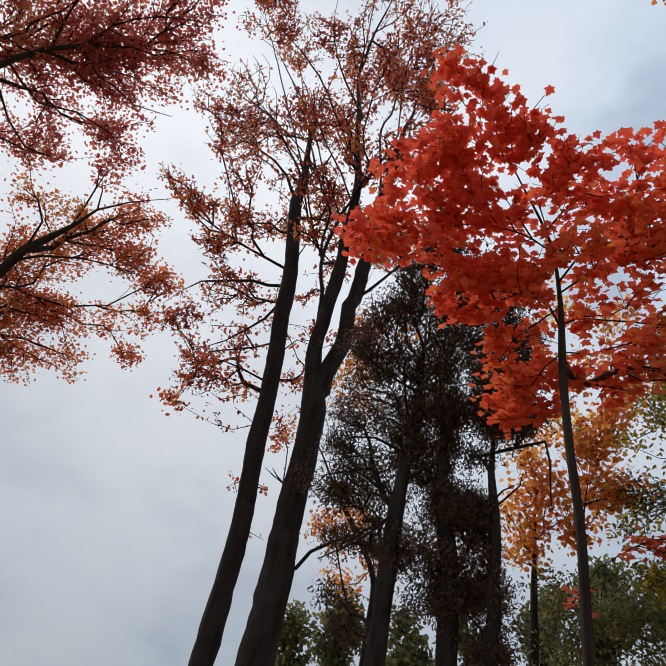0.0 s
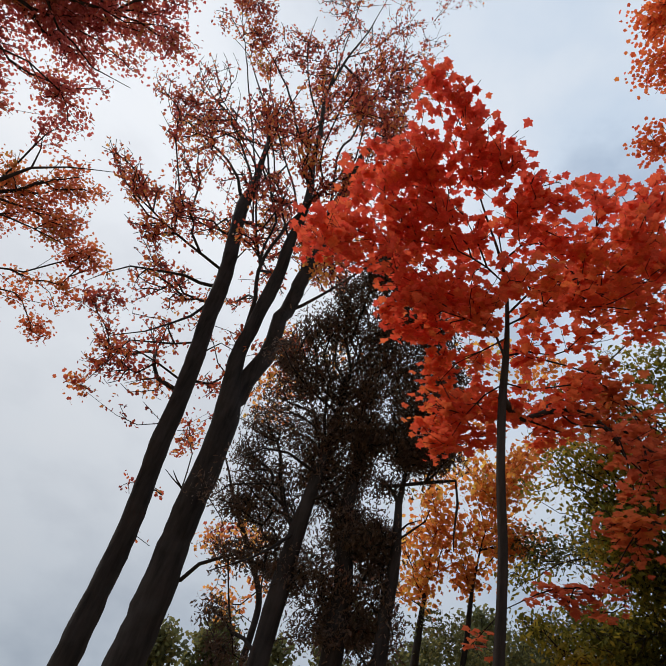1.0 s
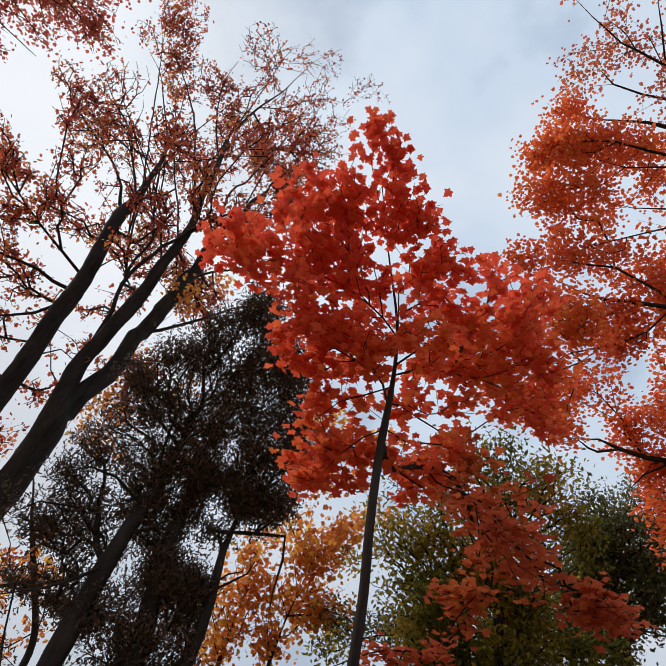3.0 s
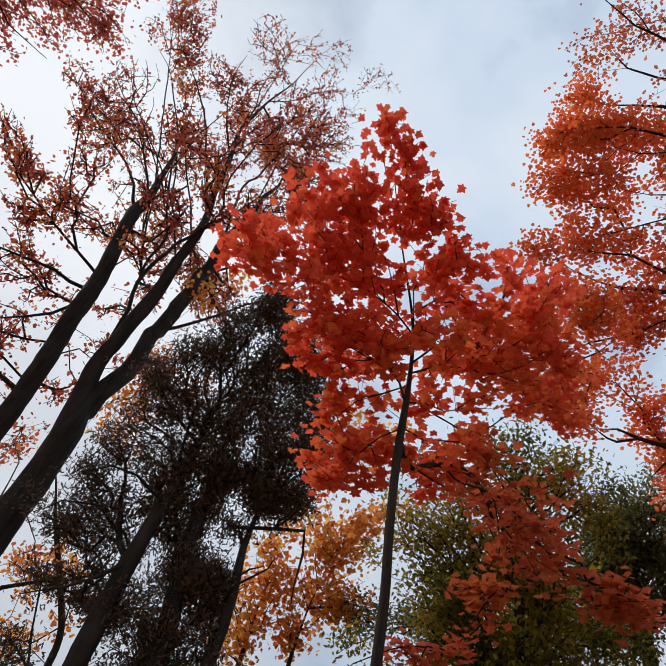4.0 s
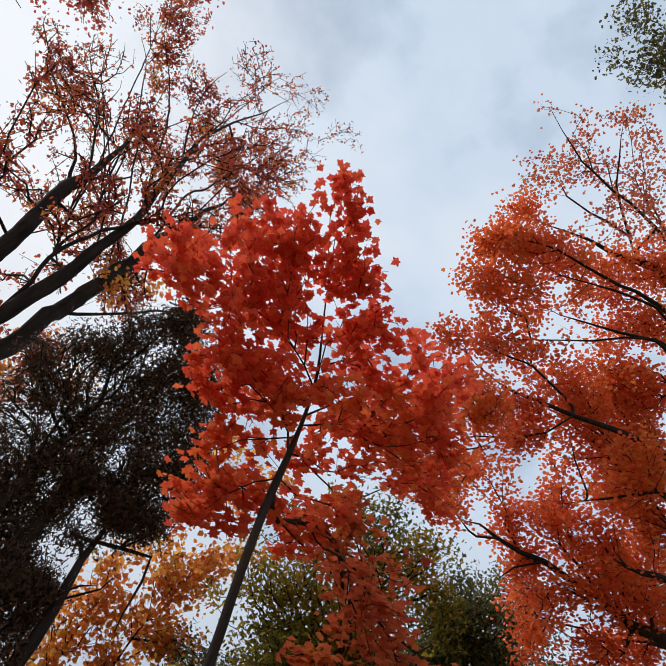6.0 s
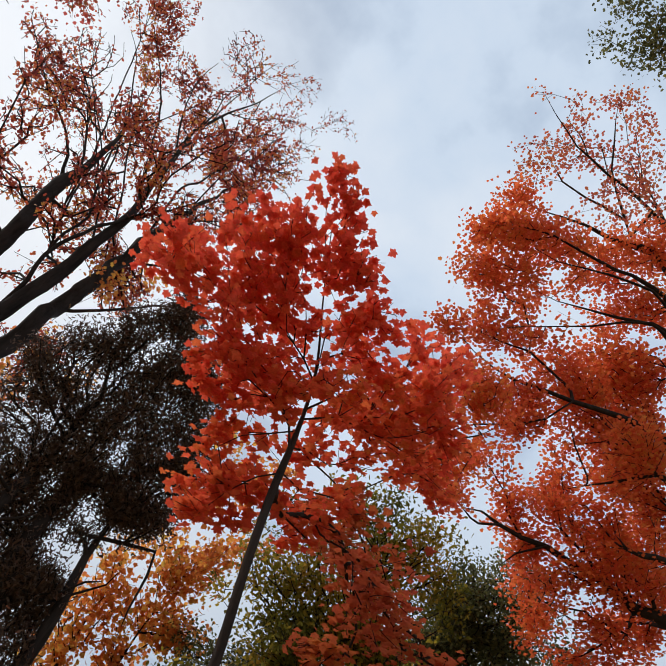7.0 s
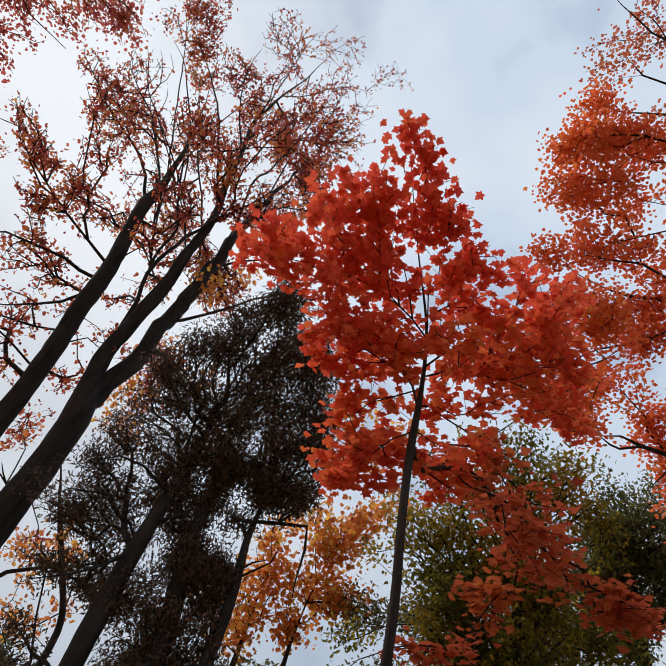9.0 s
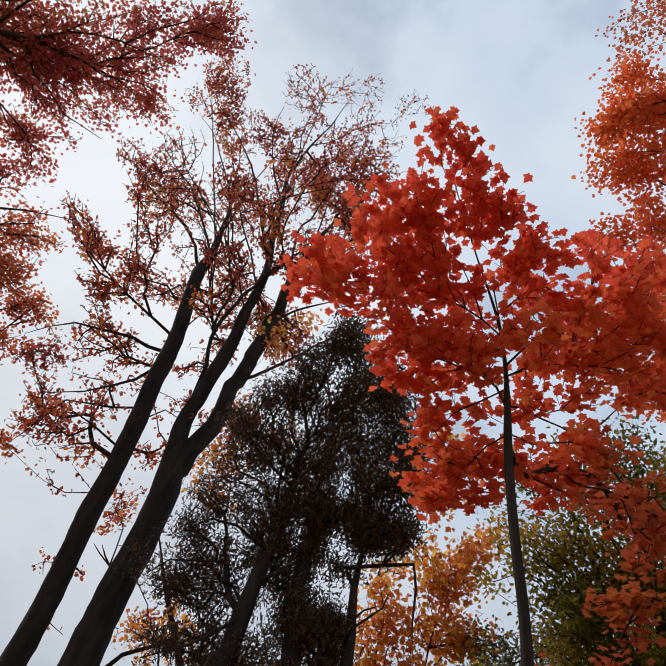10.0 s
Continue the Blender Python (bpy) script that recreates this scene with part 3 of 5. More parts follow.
STEM_B += [
    [(0.25, 10.75, 8.4, 0.1954), (0.3, 10.64, 8.91, 0.1931), (0.39, 10.54, 9.55, 0.1713), (0.45, 10.44, 10.31, 0.1614), (0.51, 10.33, 11.2, 0.1604), (0.54, 10.22, 11.53, 0.1581), (0.59, 10.12, 12.62, 0.1478), (0.58, 10.01, 13.57, 0.1238), (0.69, 9.91, 15.27, 0.0896), (0.85, 9.8, 17.11, 0.0608), (1.07, 9.7, 19.19, 0.0331)],
    [(-0.12, 10.7, 9.57, 0.0559), (-0.19, 10.56, 10.11, 0.0478), (-0.25, 10.42, 10.73, 0.046), (-0.44, 10.29, 11.5, 0.0444), (-0.41, 10.15, 12.23, 0.0424), (-0.21, 10.01, 13.37, 0.0375), (0.1, 9.88, 14.21, 0.0313), (0.49, 9.74, 15.48, 0.0249), (1.27, 9.6, 16.4, 0.0174)],
]
STEM_B += [
    [(-0.44, 10.5, 11.65, 0.0347), (-0.57, 10.4, 12.39, 0.0324), (-0.58, 10.3, 13.25, 0.0301), (-0.94, 10.2, 13.87, 0.027), (-1.46, 10.1, 15.12, 0.0244), (-1.88, 10, 16.24, 0.0213)],
    [(-0.45, 10.5, 11.73, 0.0279), (-0.92, 10.38, 12.73, 0.0256), (-1.38, 10.27, 14.11, 0.0234), (-2.23, 10.15, 16.1, 0.0212), (-3.17, 10.03, 18.37, 0.0186), (-3.91, 9.92, 20.09, 0.0148), (-4.54, 9.8, 21.59, 0.0104)],
    [(-0.11, 10.1, 14.52, 0.036), (-1, 10, 16.49, 0.0304), (-1.62, 9.9, 17.69, 0.0273), (-2.39, 9.8, 18.88, 0.0237), (-3.27, 9.7, 19.74, 0.0146), (-3.92, 9.6, 20.33, 0.0099)],
]
STEM_B += [
    [(-0.56, 9.9, 17.09, 0.0312), (-1.11, 9.78, 18.09, 0.0277), (-1.64, 9.65, 19.26, 0.0193), (-2.12, 9.53, 21.1, 0.0154), (-2.22, 9.4, 22.27, 0.0107)],
    [(-0.88, 9.8, 18.72, 0.0285), (-0.96, 9.63, 20.18, 0.0201), (-1.24, 9.47, 21.55, 0.0158), (-1.29, 9.3, 24.49, 0.0116)],
    [(0.59, 10.2, 13.81, 0.035), (0.14, 10.06, 16.66, 0.031), (0.33, 9.92, 17.36, 0.0273), (0.5, 9.78, 20.45, 0.0206), (0.46, 9.64, 23.32, 0.0171), (0.52, 9.5, 25.14, 0.0121)],
    [(0.59, 10.5, 10.96, 0.0405), (0.75, 10.36, 11.06, 0.0338), (1.09, 10.22, 11.44, 0.031), (1.58, 10.08, 12.31, 0.0253), (2.31, 9.94, 13.4, 0.0192), (2.92, 9.8, 14.6, 0.0122)],
]
STEM_B += [
    [(0.6, 10.3, 12.84, 0.0334), (0.79, 10.15, 13.07, 0.03), (1.2, 10, 13.65, 0.0231), (1.67, 9.85, 14.12, 0.0158), (2.19, 9.7, 14.28, 0.0079)],
    [(-0.11, 10.1, 14.52, 0.028), (-0.29, 9.98, 15.68, 0.0252), (-0.08, 9.86, 18.13, 0.0234), (0.43, 9.74, 20.14, 0.0203), (0.96, 9.62, 22.07, 0.0164), (1.49, 9.5, 23.77, 0.0116)],
    [(-0.05, 10.2, 13.42, 0.0266), (-0.65, 10.32, 14.91, 0.0245), (-1.35, 10.45, 16.34, 0.0218), (-2.16, 10.57, 18.22, 0.0189), (-2.98, 10.7, 20.22, 0.0154)],
    [(-0.07, 10.3, 12.69, 0.0256), (-0.7, 10.22, 13.86, 0.0232), (-1.41, 10.14, 14.77, 0.02), (-2.42, 10.06, 15.73, 0.0166), (-3.27, 9.98, 16.5, 0.0128), (-4, 9.9, 17.55, 0.0089)],
]
STEM_B += [
    [(-0.77, 9.7, 21.3, 0.021), (-0.16, 9.53, 22.33, 0.0164), (0.44, 9.37, 24.17, 0.0116), (1.09, 9.2, 25.24, 0.0121)],
    [(-0.89, 9.8, 19.41, 0.0196), (-1.12, 9.83, 23.42, 0.0171), (-1.36, 9.87, 26.83, 0.0127), (-1.39, 9.9, 28.81, 0.0135)],
    [(0.54, 11, 4.91, 0.0386), (0.73, 10.78, 5.16, 0.0335), (1.06, 10.56, 5.36, 0.0284), (1.46, 10.34, 5.54, 0.0232), (1.73, 10.12, 5.68, 0.018), (1.91, 9.9, 5.86, 0.0128)],
    [(0.08, 11, 6.29, 0.0251), (-0.05, 10.93, 6.34, 0.0195), (-0.19, 10.87, 6.42, 0.0139), (-0.31, 10.8, 6.53, 0.0056)],
    [(-0.05, 10.98, 6.36, 0.014), (-0.28, 10.89, 6.43, 0.0112), (-0.44, 10.8, 6.5, 0.0056)],
]
STEM_D = []
STEM_D += [
    [(1.74, 8.8, -0.1, 0.1517), (1.74, 8.8, 4.92, 0.1319), (1.74, 8.71, 5.38, 0.1206), (1.75, 8.63, 5.83, 0.1081), (1.78, 8.54, 6.27, 0.0914), (1.79, 8.46, 6.68, 0.079), (1.81, 8.37, 7.29, 0.0637), (1.78, 8.29, 8.08, 0.0439), (1.75, 8.2, 8.98, 0.0252)],
    [(2.77, 8.9, -0.1, 0.1712), (2.77, 8.9, 4.02, 0.1489), (2.57, 8.72, 4.82, 0.1318), (2.36, 8.55, 6, 0.1092), (2.22, 8.38, 6.99, 0.0814), (2.03, 8.2, 7.83, 0.0424)],
    [(3.14, 8.5, -0.1, 0.115), (3.14, 8.5, 4.05, 0.1), (3.14, 8.4, 4.63, 0.0893), (3.06, 8.3, 5.48, 0.0792), (3.02, 8.2, 6.09, 0.0632), (2.97, 8.1, 6.76, 0.0427), (2.87, 8, 7.46, 0.0239)],
]
STEM_D += [
    [(2.78, 8.1, 6.27, 0.032), (3.32, 8.06, 6.54, 0.0302), (3.77, 8.02, 6.74, 0.0249), (3.82, 7.98, 6.36, 0.0211), (3.8, 7.94, 5.81, 0.0143), (3.8, 7.9, 5.56, 0.0111)],
    [(2.7, 8.3, 5.32, 0.0214), (2.97, 8.17, 5.54, 0.0164), (3.12, 8.03, 5.77, 0.0139), (3.25, 7.9, 5.83, 0.0084)],
    [(1.75, 8.6, 5.81, 0.0283), (2, 8.4, 5.96, 0.0228), (2.12, 8.2, 6.12, 0.0143)],
    [(1.75, 8.7, 5.38, 0.0246), (1.42, 8.53, 4.95, 0.0206), (1.16, 8.37, 4.63, 0.0146), (0.71, 8.2, 4.25, 0.0091)],
    [(1.77, 8.5, 6.23, 0.0263), (1.22, 8.33, 6.28, 0.0202), (0.84, 8.17, 6.12, 0.0139), (0.61, 8, 5.78, 0.0079)],
]
STEM_D += [
    [(1.82, 8.4, 7.31, 0.0288), (1.2, 8.23, 7.43, 0.0222), (0.8, 8.07, 7.58, 0.0158), (0.52, 7.9, 7.8, 0.0095)],
    [(2.97, 8.3, 5.45, 0.0191), (3.23, 8.13, 5.74, 0.0167), (3.35, 7.97, 5.88, 0.0112), (3.33, 7.8, 5.99, 0.0056)],
]
STEM_O = []
STEM_O += [
    [(12.63, 0.47, -0.1, 0.483), (11.12, 0.9, 8.04, 0.358), (10.53, 1.06, 9.69, 0.323), (9.51, 0.73, 11.69, 0.268), (8.68, 0.38, 13.82, 0.198), (7.78, 0.11, 16.02, 0.131), (6.79, -0, 17.43, 0.069), (5.92, 0.18, 18.37, 0.036)],
    [(10.03, 0.9, 10.66, 0.104), (7.48, 1.75, 10.25, 0.0693), (7.05, 2.16, 10.41, 0.0494), (6.56, 2.67, 10.55, 0.0395), (6.13, 3.09, 10.62, 0.0327), (5.8, 3.37, 10.62, 0.0291), (5.45, 3.56, 10.65, 0.0218), (5.03, 3.72, 10.72, 0.0145), (4.74, 3.76, 10.73, 0.009)],
]
STEM_O += [
    [(11.15, 0.89, 7.86, 0.1515), (9.48, 2.88, 8.41, 0.101), (9.27, 3.03, 8.49, 0.0882), (8.81, 3.4, 8.81, 0.0627), (8.46, 3.74, 8.97, 0.0531), (8.12, 4.01, 9.1, 0.0466), (7.83, 4.3, 9.14, 0.0397), (7.49, 4.56, 9.23, 0.04), (7.18, 4.71, 9.32, 0.0256), (6.98, 4.9, 9.29, 0.0182), (6.74, 5.09, 9.27, 0.0091)],
    [(10.78, 0.99, 8.98, 0.0776), (8.4, 2.43, 8.64, 0.0517), (8.25, 2.55, 8.64, 0.0453), (8.07, 2.73, 8.64, 0.0389), (7.91, 2.75, 8.67, 0.0259), (7.77, 2.77, 8.67, 0.0161)],
    [(9.94, 0.87, 10.85, 0.0453), (7.76, 1.99, 9.61, 0.0302), (7.54, 2.64, 9.51, 0.0239), (7.36, 2.96, 9.41, 0.0171), (7.2, 3.27, 9.29, 0.0102)],
]
STEM_O += [
    [(7.35, 2.92, 9.43, 0.0171), (7.26, 2.88, 9.47, 0.017), (6.85, 2.86, 9.78, 0.0138), (6.56, 2.79, 9.98, 0.0104)],
    [(10.58, 1.05, 9.54, 0.0353), (7.73, 1.97, 9.64, 0.0235), (7.38, 2.05, 9.78, 0.0202), (6.99, 2.18, 9.92, 0.0169), (6.67, 2.27, 10, 0.0102)],
    [(6.47, 2.65, 10.41, 0.0177), (6.42, 3.13, 10.12, 0.0176), (6.18, 3.57, 9.96, 0.0176), (5.8, 4.11, 9.82, 0.0141), (5.54, 4.65, 9.55, 0.0088)],
    [(9.26, 0.62, 12.34, 0.0488), (6.41, 1.08, 11.59, 0.0325), (6, 1.56, 11.63, 0.0255), (5.54, 2.01, 11.67, 0.0184), (5.25, 2.25, 11.6, 0.0147), (4.89, 2.46, 11.57, 0.0073)],
]
STEM_O += [
    [(9.11, 0.56, 12.71, 0.0324), (6.39, 1.07, 11.61, 0.0216), (5.95, 1.96, 11.56, 0.0184), (5.41, 2.89, 11.46, 0.015), (5.12, 3.19, 11.3, 0.0074)],
    [(8.89, 0.47, 13.27, 0.0659), (6.56, 0.83, 13.03, 0.0439), (5.98, 1.27, 13.16, 0.0322), (5.4, 1.65, 13.25, 0.0283), (4.84, 1.95, 13.3, 0.0202), (4.3, 2.46, 13.29, 0.0162), (4.01, 2.68, 13.19, 0.0081)],
    [(8.97, 0.5, 13.08, 0.0402), (6.36, 0.86, 12.55, 0.0268), (6.02, 1.09, 12.55, 0.023), (5.44, 1.68, 12.64, 0.0194), (5.04, 2.06, 12.61, 0.0156), (4.58, 2.29, 12.61, 0.0097)],
]
STEM_O += [
    [(8.29, 0.26, 14.76, 0.1306), (6.65, 0.57, 14.47, 0.0871), (6.02, 1.08, 14.52, 0.0569), (5.43, 1.44, 14.52, 0.0306), (4.68, 2.09, 14.52, 0.0175), (4.21, 2.32, 14.42, 0.0087)],
    [(7.35, 0.06, 16.63, 0.0582), (6.73, 0.19, 16.45, 0.0388), (5.95, 0.43, 16.69, 0.0341), (5.52, 0.65, 16.76, 0.0293), (4.9, 0.84, 16.89, 0.0244), (4.58, 0.96, 16.9, 0.0194), (3.72, 1.05, 17.04, 0.0144), (3.19, 1.07, 17.07, 0.0095)],
    [(6.87, 0.81, 16.1, 0.039), (6.47, 0.75, 16.24, 0.034), (5.89, 0.65, 16.44, 0.029), (5.36, 0.54, 16.59, 0.024), (4.83, 0.24, 16.72, 0.0189), (4.46, 0.04, 16.79, 0.014), (4.11, -0.18, 16.83, 0.0092)],
]
STEM_O += [
    [(6.49, 0.77, 16.28, 0.0341), (5.98, 1.03, 16.35, 0.0293), (5.59, 1.27, 16.36, 0.0244), (5, 1.55, 16.42, 0.0195), (4.46, 1.57, 16.46, 0.0096)],
    [(7.34, 4.48, 9.08, 0.0214), (7.15, 4.76, 9.04, 0.0215), (7.01, 4.81, 9.06, 0.0179), (6.71, 4.91, 9.21, 0.0108)],
    [(7.99, 3.96, 8.99, 0.0212), (7.79, 4.38, 8.81, 0.0176), (7.69, 4.64, 8.58, 0.0105)],
]
STEM_T = []
STEM_T += [
    [(-9.44, 12.01, -0.1, 0.409), (-9.67, 11.64, 2.18, 0.303), (-10.43, 10.41, 5.07, 0.298), (-10.08, 8.75, 7.5, 0.242), (-9.1, 7.47, 9.25, 0.152), (-7.65, 6.59, 10.55, 0.074)],
    [(-9.1, 7.47, 9.25, 0.09), (-6.47, 6.21, 9.93, 0.069), (-6.16, 6.14, 10.19, 0.0558), (-5.86, 6.08, 10.41, 0.0492), (-5.61, 5.99, 10.61, 0.0424), (-5.02, 5.96, 10.95, 0.0324), (-4.34, 5.98, 11.25, 0.022), (-3.95, 6.07, 11.34, 0.0185), (-3.4, 5.97, 11.59, 0.0131), (-3.07, 6.01, 11.65, 0.0075)],
    [(-7.65, 6.59, 10.55, 0.09), (-6.19, 5.89, 10.38, 0.0277), (-5.85, 5.93, 10.53, 0.021), (-5.6, 5.97, 10.59, 0.0176)],
]
STEM_T += [
    [(-5.02, 5.96, 10.95, 0.0216), (-4.63, 5.66, 11.25, 0.0179), (-3.9, 5.5, 11.59, 0.0144), (-3.28, 5.5, 11.75, 0.0091)],
    [(-5.6, 5.97, 10.59, 0.0282), (-5.14, 5.55, 11.07, 0.0211), (-4.69, 5.09, 11.5, 0.0139)],
    [(-6.02, 6.1, 10.21, 0.0244), (-5.53, 6.62, 10.02, 0.0179), (-4.95, 6.74, 10.16, 0.0146), (-4.65, 6.96, 10.02, 0.0073)],
    [(-5.09, 5.98, 10.9, 0.0215), (-4.78, 6.34, 10.73, 0.0183), (-4.51, 6.43, 10.71, 0.0147), (-4.12, 6.66, 10.63, 0.0112), (-3.49, 6.78, 10.72, 0.0057)],
    [(-6.23, 6.11, 10.06, 0.0241), (-5.9, 6.78, 9.63, 0.0177), (-5.59, 7.1, 9.42, 0.0143), (-5, 7.3, 9.5, 0.0073)],
]
STEM_T += [
    [(-10.08, 8.75, 7.5, 0.09), (-5.94, 8.83, 7.45, 0.1093), (-5.67, 8.66, 7.88, 0.0921), (-5.41, 8.46, 8.29, 0.0744), (-5.11, 8.33, 8.61, 0.06), (-4.77, 8.21, 8.92, 0.0416), (-4.43, 8.03, 9.27, 0.0304), (-3.95, 7.95, 9.56, 0.0231), (-3.26, 7.9, 9.87, 0.0117)],
    [(-5.51, 8.52, 8.1, 0.0295), (-5.14, 8.49, 8.32, 0.0224), (-4.49, 8.57, 8.56, 0.019), (-4, 8.67, 8.62, 0.0115), (-3.25, 8.86, 8.67, 0.0078)],
    [(-10.08, 8.75, 7.5, 0.09), (-5.88, 8.72, 7.68, 0.0366), (-5.61, 8.8, 7.7, 0.0258), (-5.26, 8.88, 7.79, 0.0224), (-4.81, 9.06, 7.8, 0.0189), (-4.23, 9.22, 7.88, 0.0153), (-3.59, 9.38, 7.95, 0.0078)],
]
STEM_T += [
    [(-5.4, 8.45, 8.29, 0.026), (-5.2, 8.09, 8.76, 0.0186), (-5.29, 7.77, 8.93, 0.0147), (-5.51, 7.53, 8.9, 0.0072)],
    [(-4.43, 8.04, 9.28, 0.0191), (-4.4, 7.77, 9.5, 0.0113), (-4.41, 7.57, 9.61, 0.0075)],
]
STEM_Y2 = []
STEM_Y2 += [
    [(2.24, 13, -0.1, 0.0758), (2.24, 13, 5.64, 0.0632), (2.04, 12.87, 5.96, 0.0594), (1.47, 12.73, 6.7, 0.0566), (0.87, 12.6, 7.48, 0.0493), (0.7, 12.47, 7.75, 0.0405), (0.28, 12.33, 8.26, 0.0228), (-0.02, 12.2, 8.72, 0.0139)],
]
STEM_Y = [
    [(5.23, 12.3, -0.1, 0.149), (5.22, 12.14, 3.28, 0.11), (5.21, 12.0, 4.75, 0.089), (5.14, 11.78, 6.25, 0.063), (5.08, 11.52, 7.76, 0.031)],
    [(6.13, 11.7, -0.1, 0.096), (6.02, 11.57, 3.48, 0.071), (5.93, 11.46, 4.91, 0.058), (5.88, 11.27, 6.64, 0.046), (5.94, 10.81, 8.28, 0.026)],
]
STEM_G = [
    [(8.94, 8.36, -0.1, 0.177), (8.2, 7.81, 5.0, 0.131), (7.82, 7.53, 6.28, 0.121), (7.51, 7.17, 7.22, 0.089), (7.27, 6.95, 8.29, 0.045), (7.05, 6.74, 9.17, 0.019)],
]
STEM_K = [
    [(12.01, 8.05, -0.1, 0.204), (11.09, 7.31, 5.96, 0.151), (10.64, 6.95, 7.41, 0.13), (10.1, 6.56, 8.67, 0.074), (9.71, 6.48, 9.81, 0.023)],
]
STEM_U = [
    [(11.41, -5.05, -0.1, 0.244), (8.77, -4.07, 14.1, 0.181), (6.12, -3.09, 14.78, 0.109), (4.5, -1.99, 15.15, 0.05), (3.44, -0.96, 15.11, 0.019)],
]
LOBES_M = [
    (0.64, 2.45, 6.41, 0.14, 0.72), (0.65, 2.66, 6.33, 0.13, 0.58), (1.05, 2.57, 6.28, 0.15, 0.58), (1.42, 2.58, 6.18, 0.15, 0.65),
    (0.57, 3.11, 6.13, 0.25, 0.58), (0.80, 2.95, 6.17, 0.26, 0.94), (0.67, 3.36, 5.98, 0.25, 0.72), (0.28, 3.88, 5.67, 0.14, 0.85),
    (0.48, 3.67, 5.80, 0.22, 0.85), (1.23, 2.85, 6.12, 0.26, 0.77), (1.75, 2.72, 6.00, 0.21, 0.85), (1.91, 2.64, 5.96, 0.09, 0.85),
    (1.10, 3.30, 5.92, 0.35, 1.02), (1.63, 3.09, 5.87, 0.32, 0.94), (0.66, 2.40, 6.29, 0.11, 0.89), (0.84, 2.44, 6.24, 0.11, 0.89),
    (1.06, 2.54, 6.16, 0.13, 0.89), (1.23, 2.56, 6.11, 0.11, 0.8), (1.40, 2.62, 6.04, 0.11, 0.8),
]
LOBES_M += [
    (1.64, 2.65, 5.94, 0.11, 0.8), (1.81, 2.67, 5.86, 0.08, 0.8), (1.53, 3.83, 4.92, 0.14, 0.8), (1.75, 3.85, 4.79, 0.14, 0.8),
    (1.51, 3.96, 4.80, 0.13, 0.7), (1.92, 3.84, 4.69, 0.13, 0.7), (2.07, 3.46, 4.54, 0.19, 0.68), (1.75, 3.71, 4.42, 0.17, 0.6),
    (1.66, 3.89, 4.23, 0.13, 0.52), (2.45, 3.53, 4.60, 0.19, 0.68), (2.33, 3.72, 4.48, 0.14, 0.6), (2.56, 3.40, 4.86, 0.19, 0.75),
    (0.56, 2.37, 6.32, 0.07, 0.85), (0.80, 2.35, 6.29, 0.07, 0.85), (0.28, 3.01, 5.45, 0.18, 0.8), (0.34, 2.76, 5.63, 0.13, 0.6),
    (0.23, 3.28, 5.24, 0.17, 0.9), (1.60, 3.18, 5.06, 0.19, 0.7), (1.72, 3.64, 4.52, 0.17, 1),
]
LOBES_M += [
    (1.98, 3.71, 4.29, 0.13, 0.8), (0.20, 3.68, 5.51, 0.15, 0.9), (0.34, 3.53, 5.59, 0.15, 0.9), (1.61, 4.16, 4.49, 0.13, 0.9),
    (1.74, 4.09, 4.57, 0.13, 0.9), (1.74, 3.94, 4.72, 0.12, 0.9), (1.62, 3.72, 4.47, 0.14, 1), (1.62, 3.89, 4.26, 0.12, 0.9),
    (1.77, 3.49, 4.68, 0.17, 1), (0.28, 3.80, 5.59, 0.14, 1), (0.39, 3.61, 5.72, 0.14, 1), (0.57, 3.81, 5.56, 0.13, 0.9),
]
LOBES_M2 = [
    (0.83, 3.53, 5.41, 0.25, 1.1), (1.03, 3.80, 5.14, 0.11, 1), (1.24, 3.65, 5.18, 0.28, 1.4), (1.33, 3.38, 5.36, 0.26, 1),
    (1.58, 3.68, 5.01, 0.17, 0.8), (1.71, 3.36, 5.22, 0.24, 0.9), (1.85, 3.07, 5.34, 0.26, 1.2), (1.79, 4.16, 4.43, 0.12, 1.1),
    (1.84, 3.98, 4.61, 0.13, 0.8), (2.09, 3.79, 4.63, 0.17, 0.9), (2.46, 3.52, 4.61, 0.18, 1), (1.81, 3.71, 4.89, 0.13, 0.7),
    (2.04, 3.39, 5.02, 0.17, 0.8),
]
LOBES_M3 = [
    (2.75, 3.40, 4.66, 0.14, 0.49), (2.93, 3.39, 4.48, 0.15, 0.62), (3.10, 3.32, 4.35, 0.17, 0.69), (3.25, 3.16, 4.33, 0.15, 0.62),
    (3.16, 2.96, 4.60, 0.13, 0.49), (3.05, 3.53, 4.22, 0.15, 0.49), (3.28, 3.32, 4.12, 0.13, 0.49), (4.11, 3.27, 4.39, 0.15, 0.74),
    (3.47, 4.21, 4.31, 0.15, 0.49), (3.18, 4.46, 3.75, 0.18, 0.74), (3.00, 4.58, 3.76, 0.13, 0.49), (3.37, 4.30, 3.80, 0.17, 0.62),
    (2.69, 4.92, 3.34, 0.13, 0.62), (4.22, 3.24, 4.25, 0.19, 0.81), (3.59, 4.01, 4.38, 0.15, 0.49), (3.42, 4.46, 3.97, 0.15, 0.62),
]
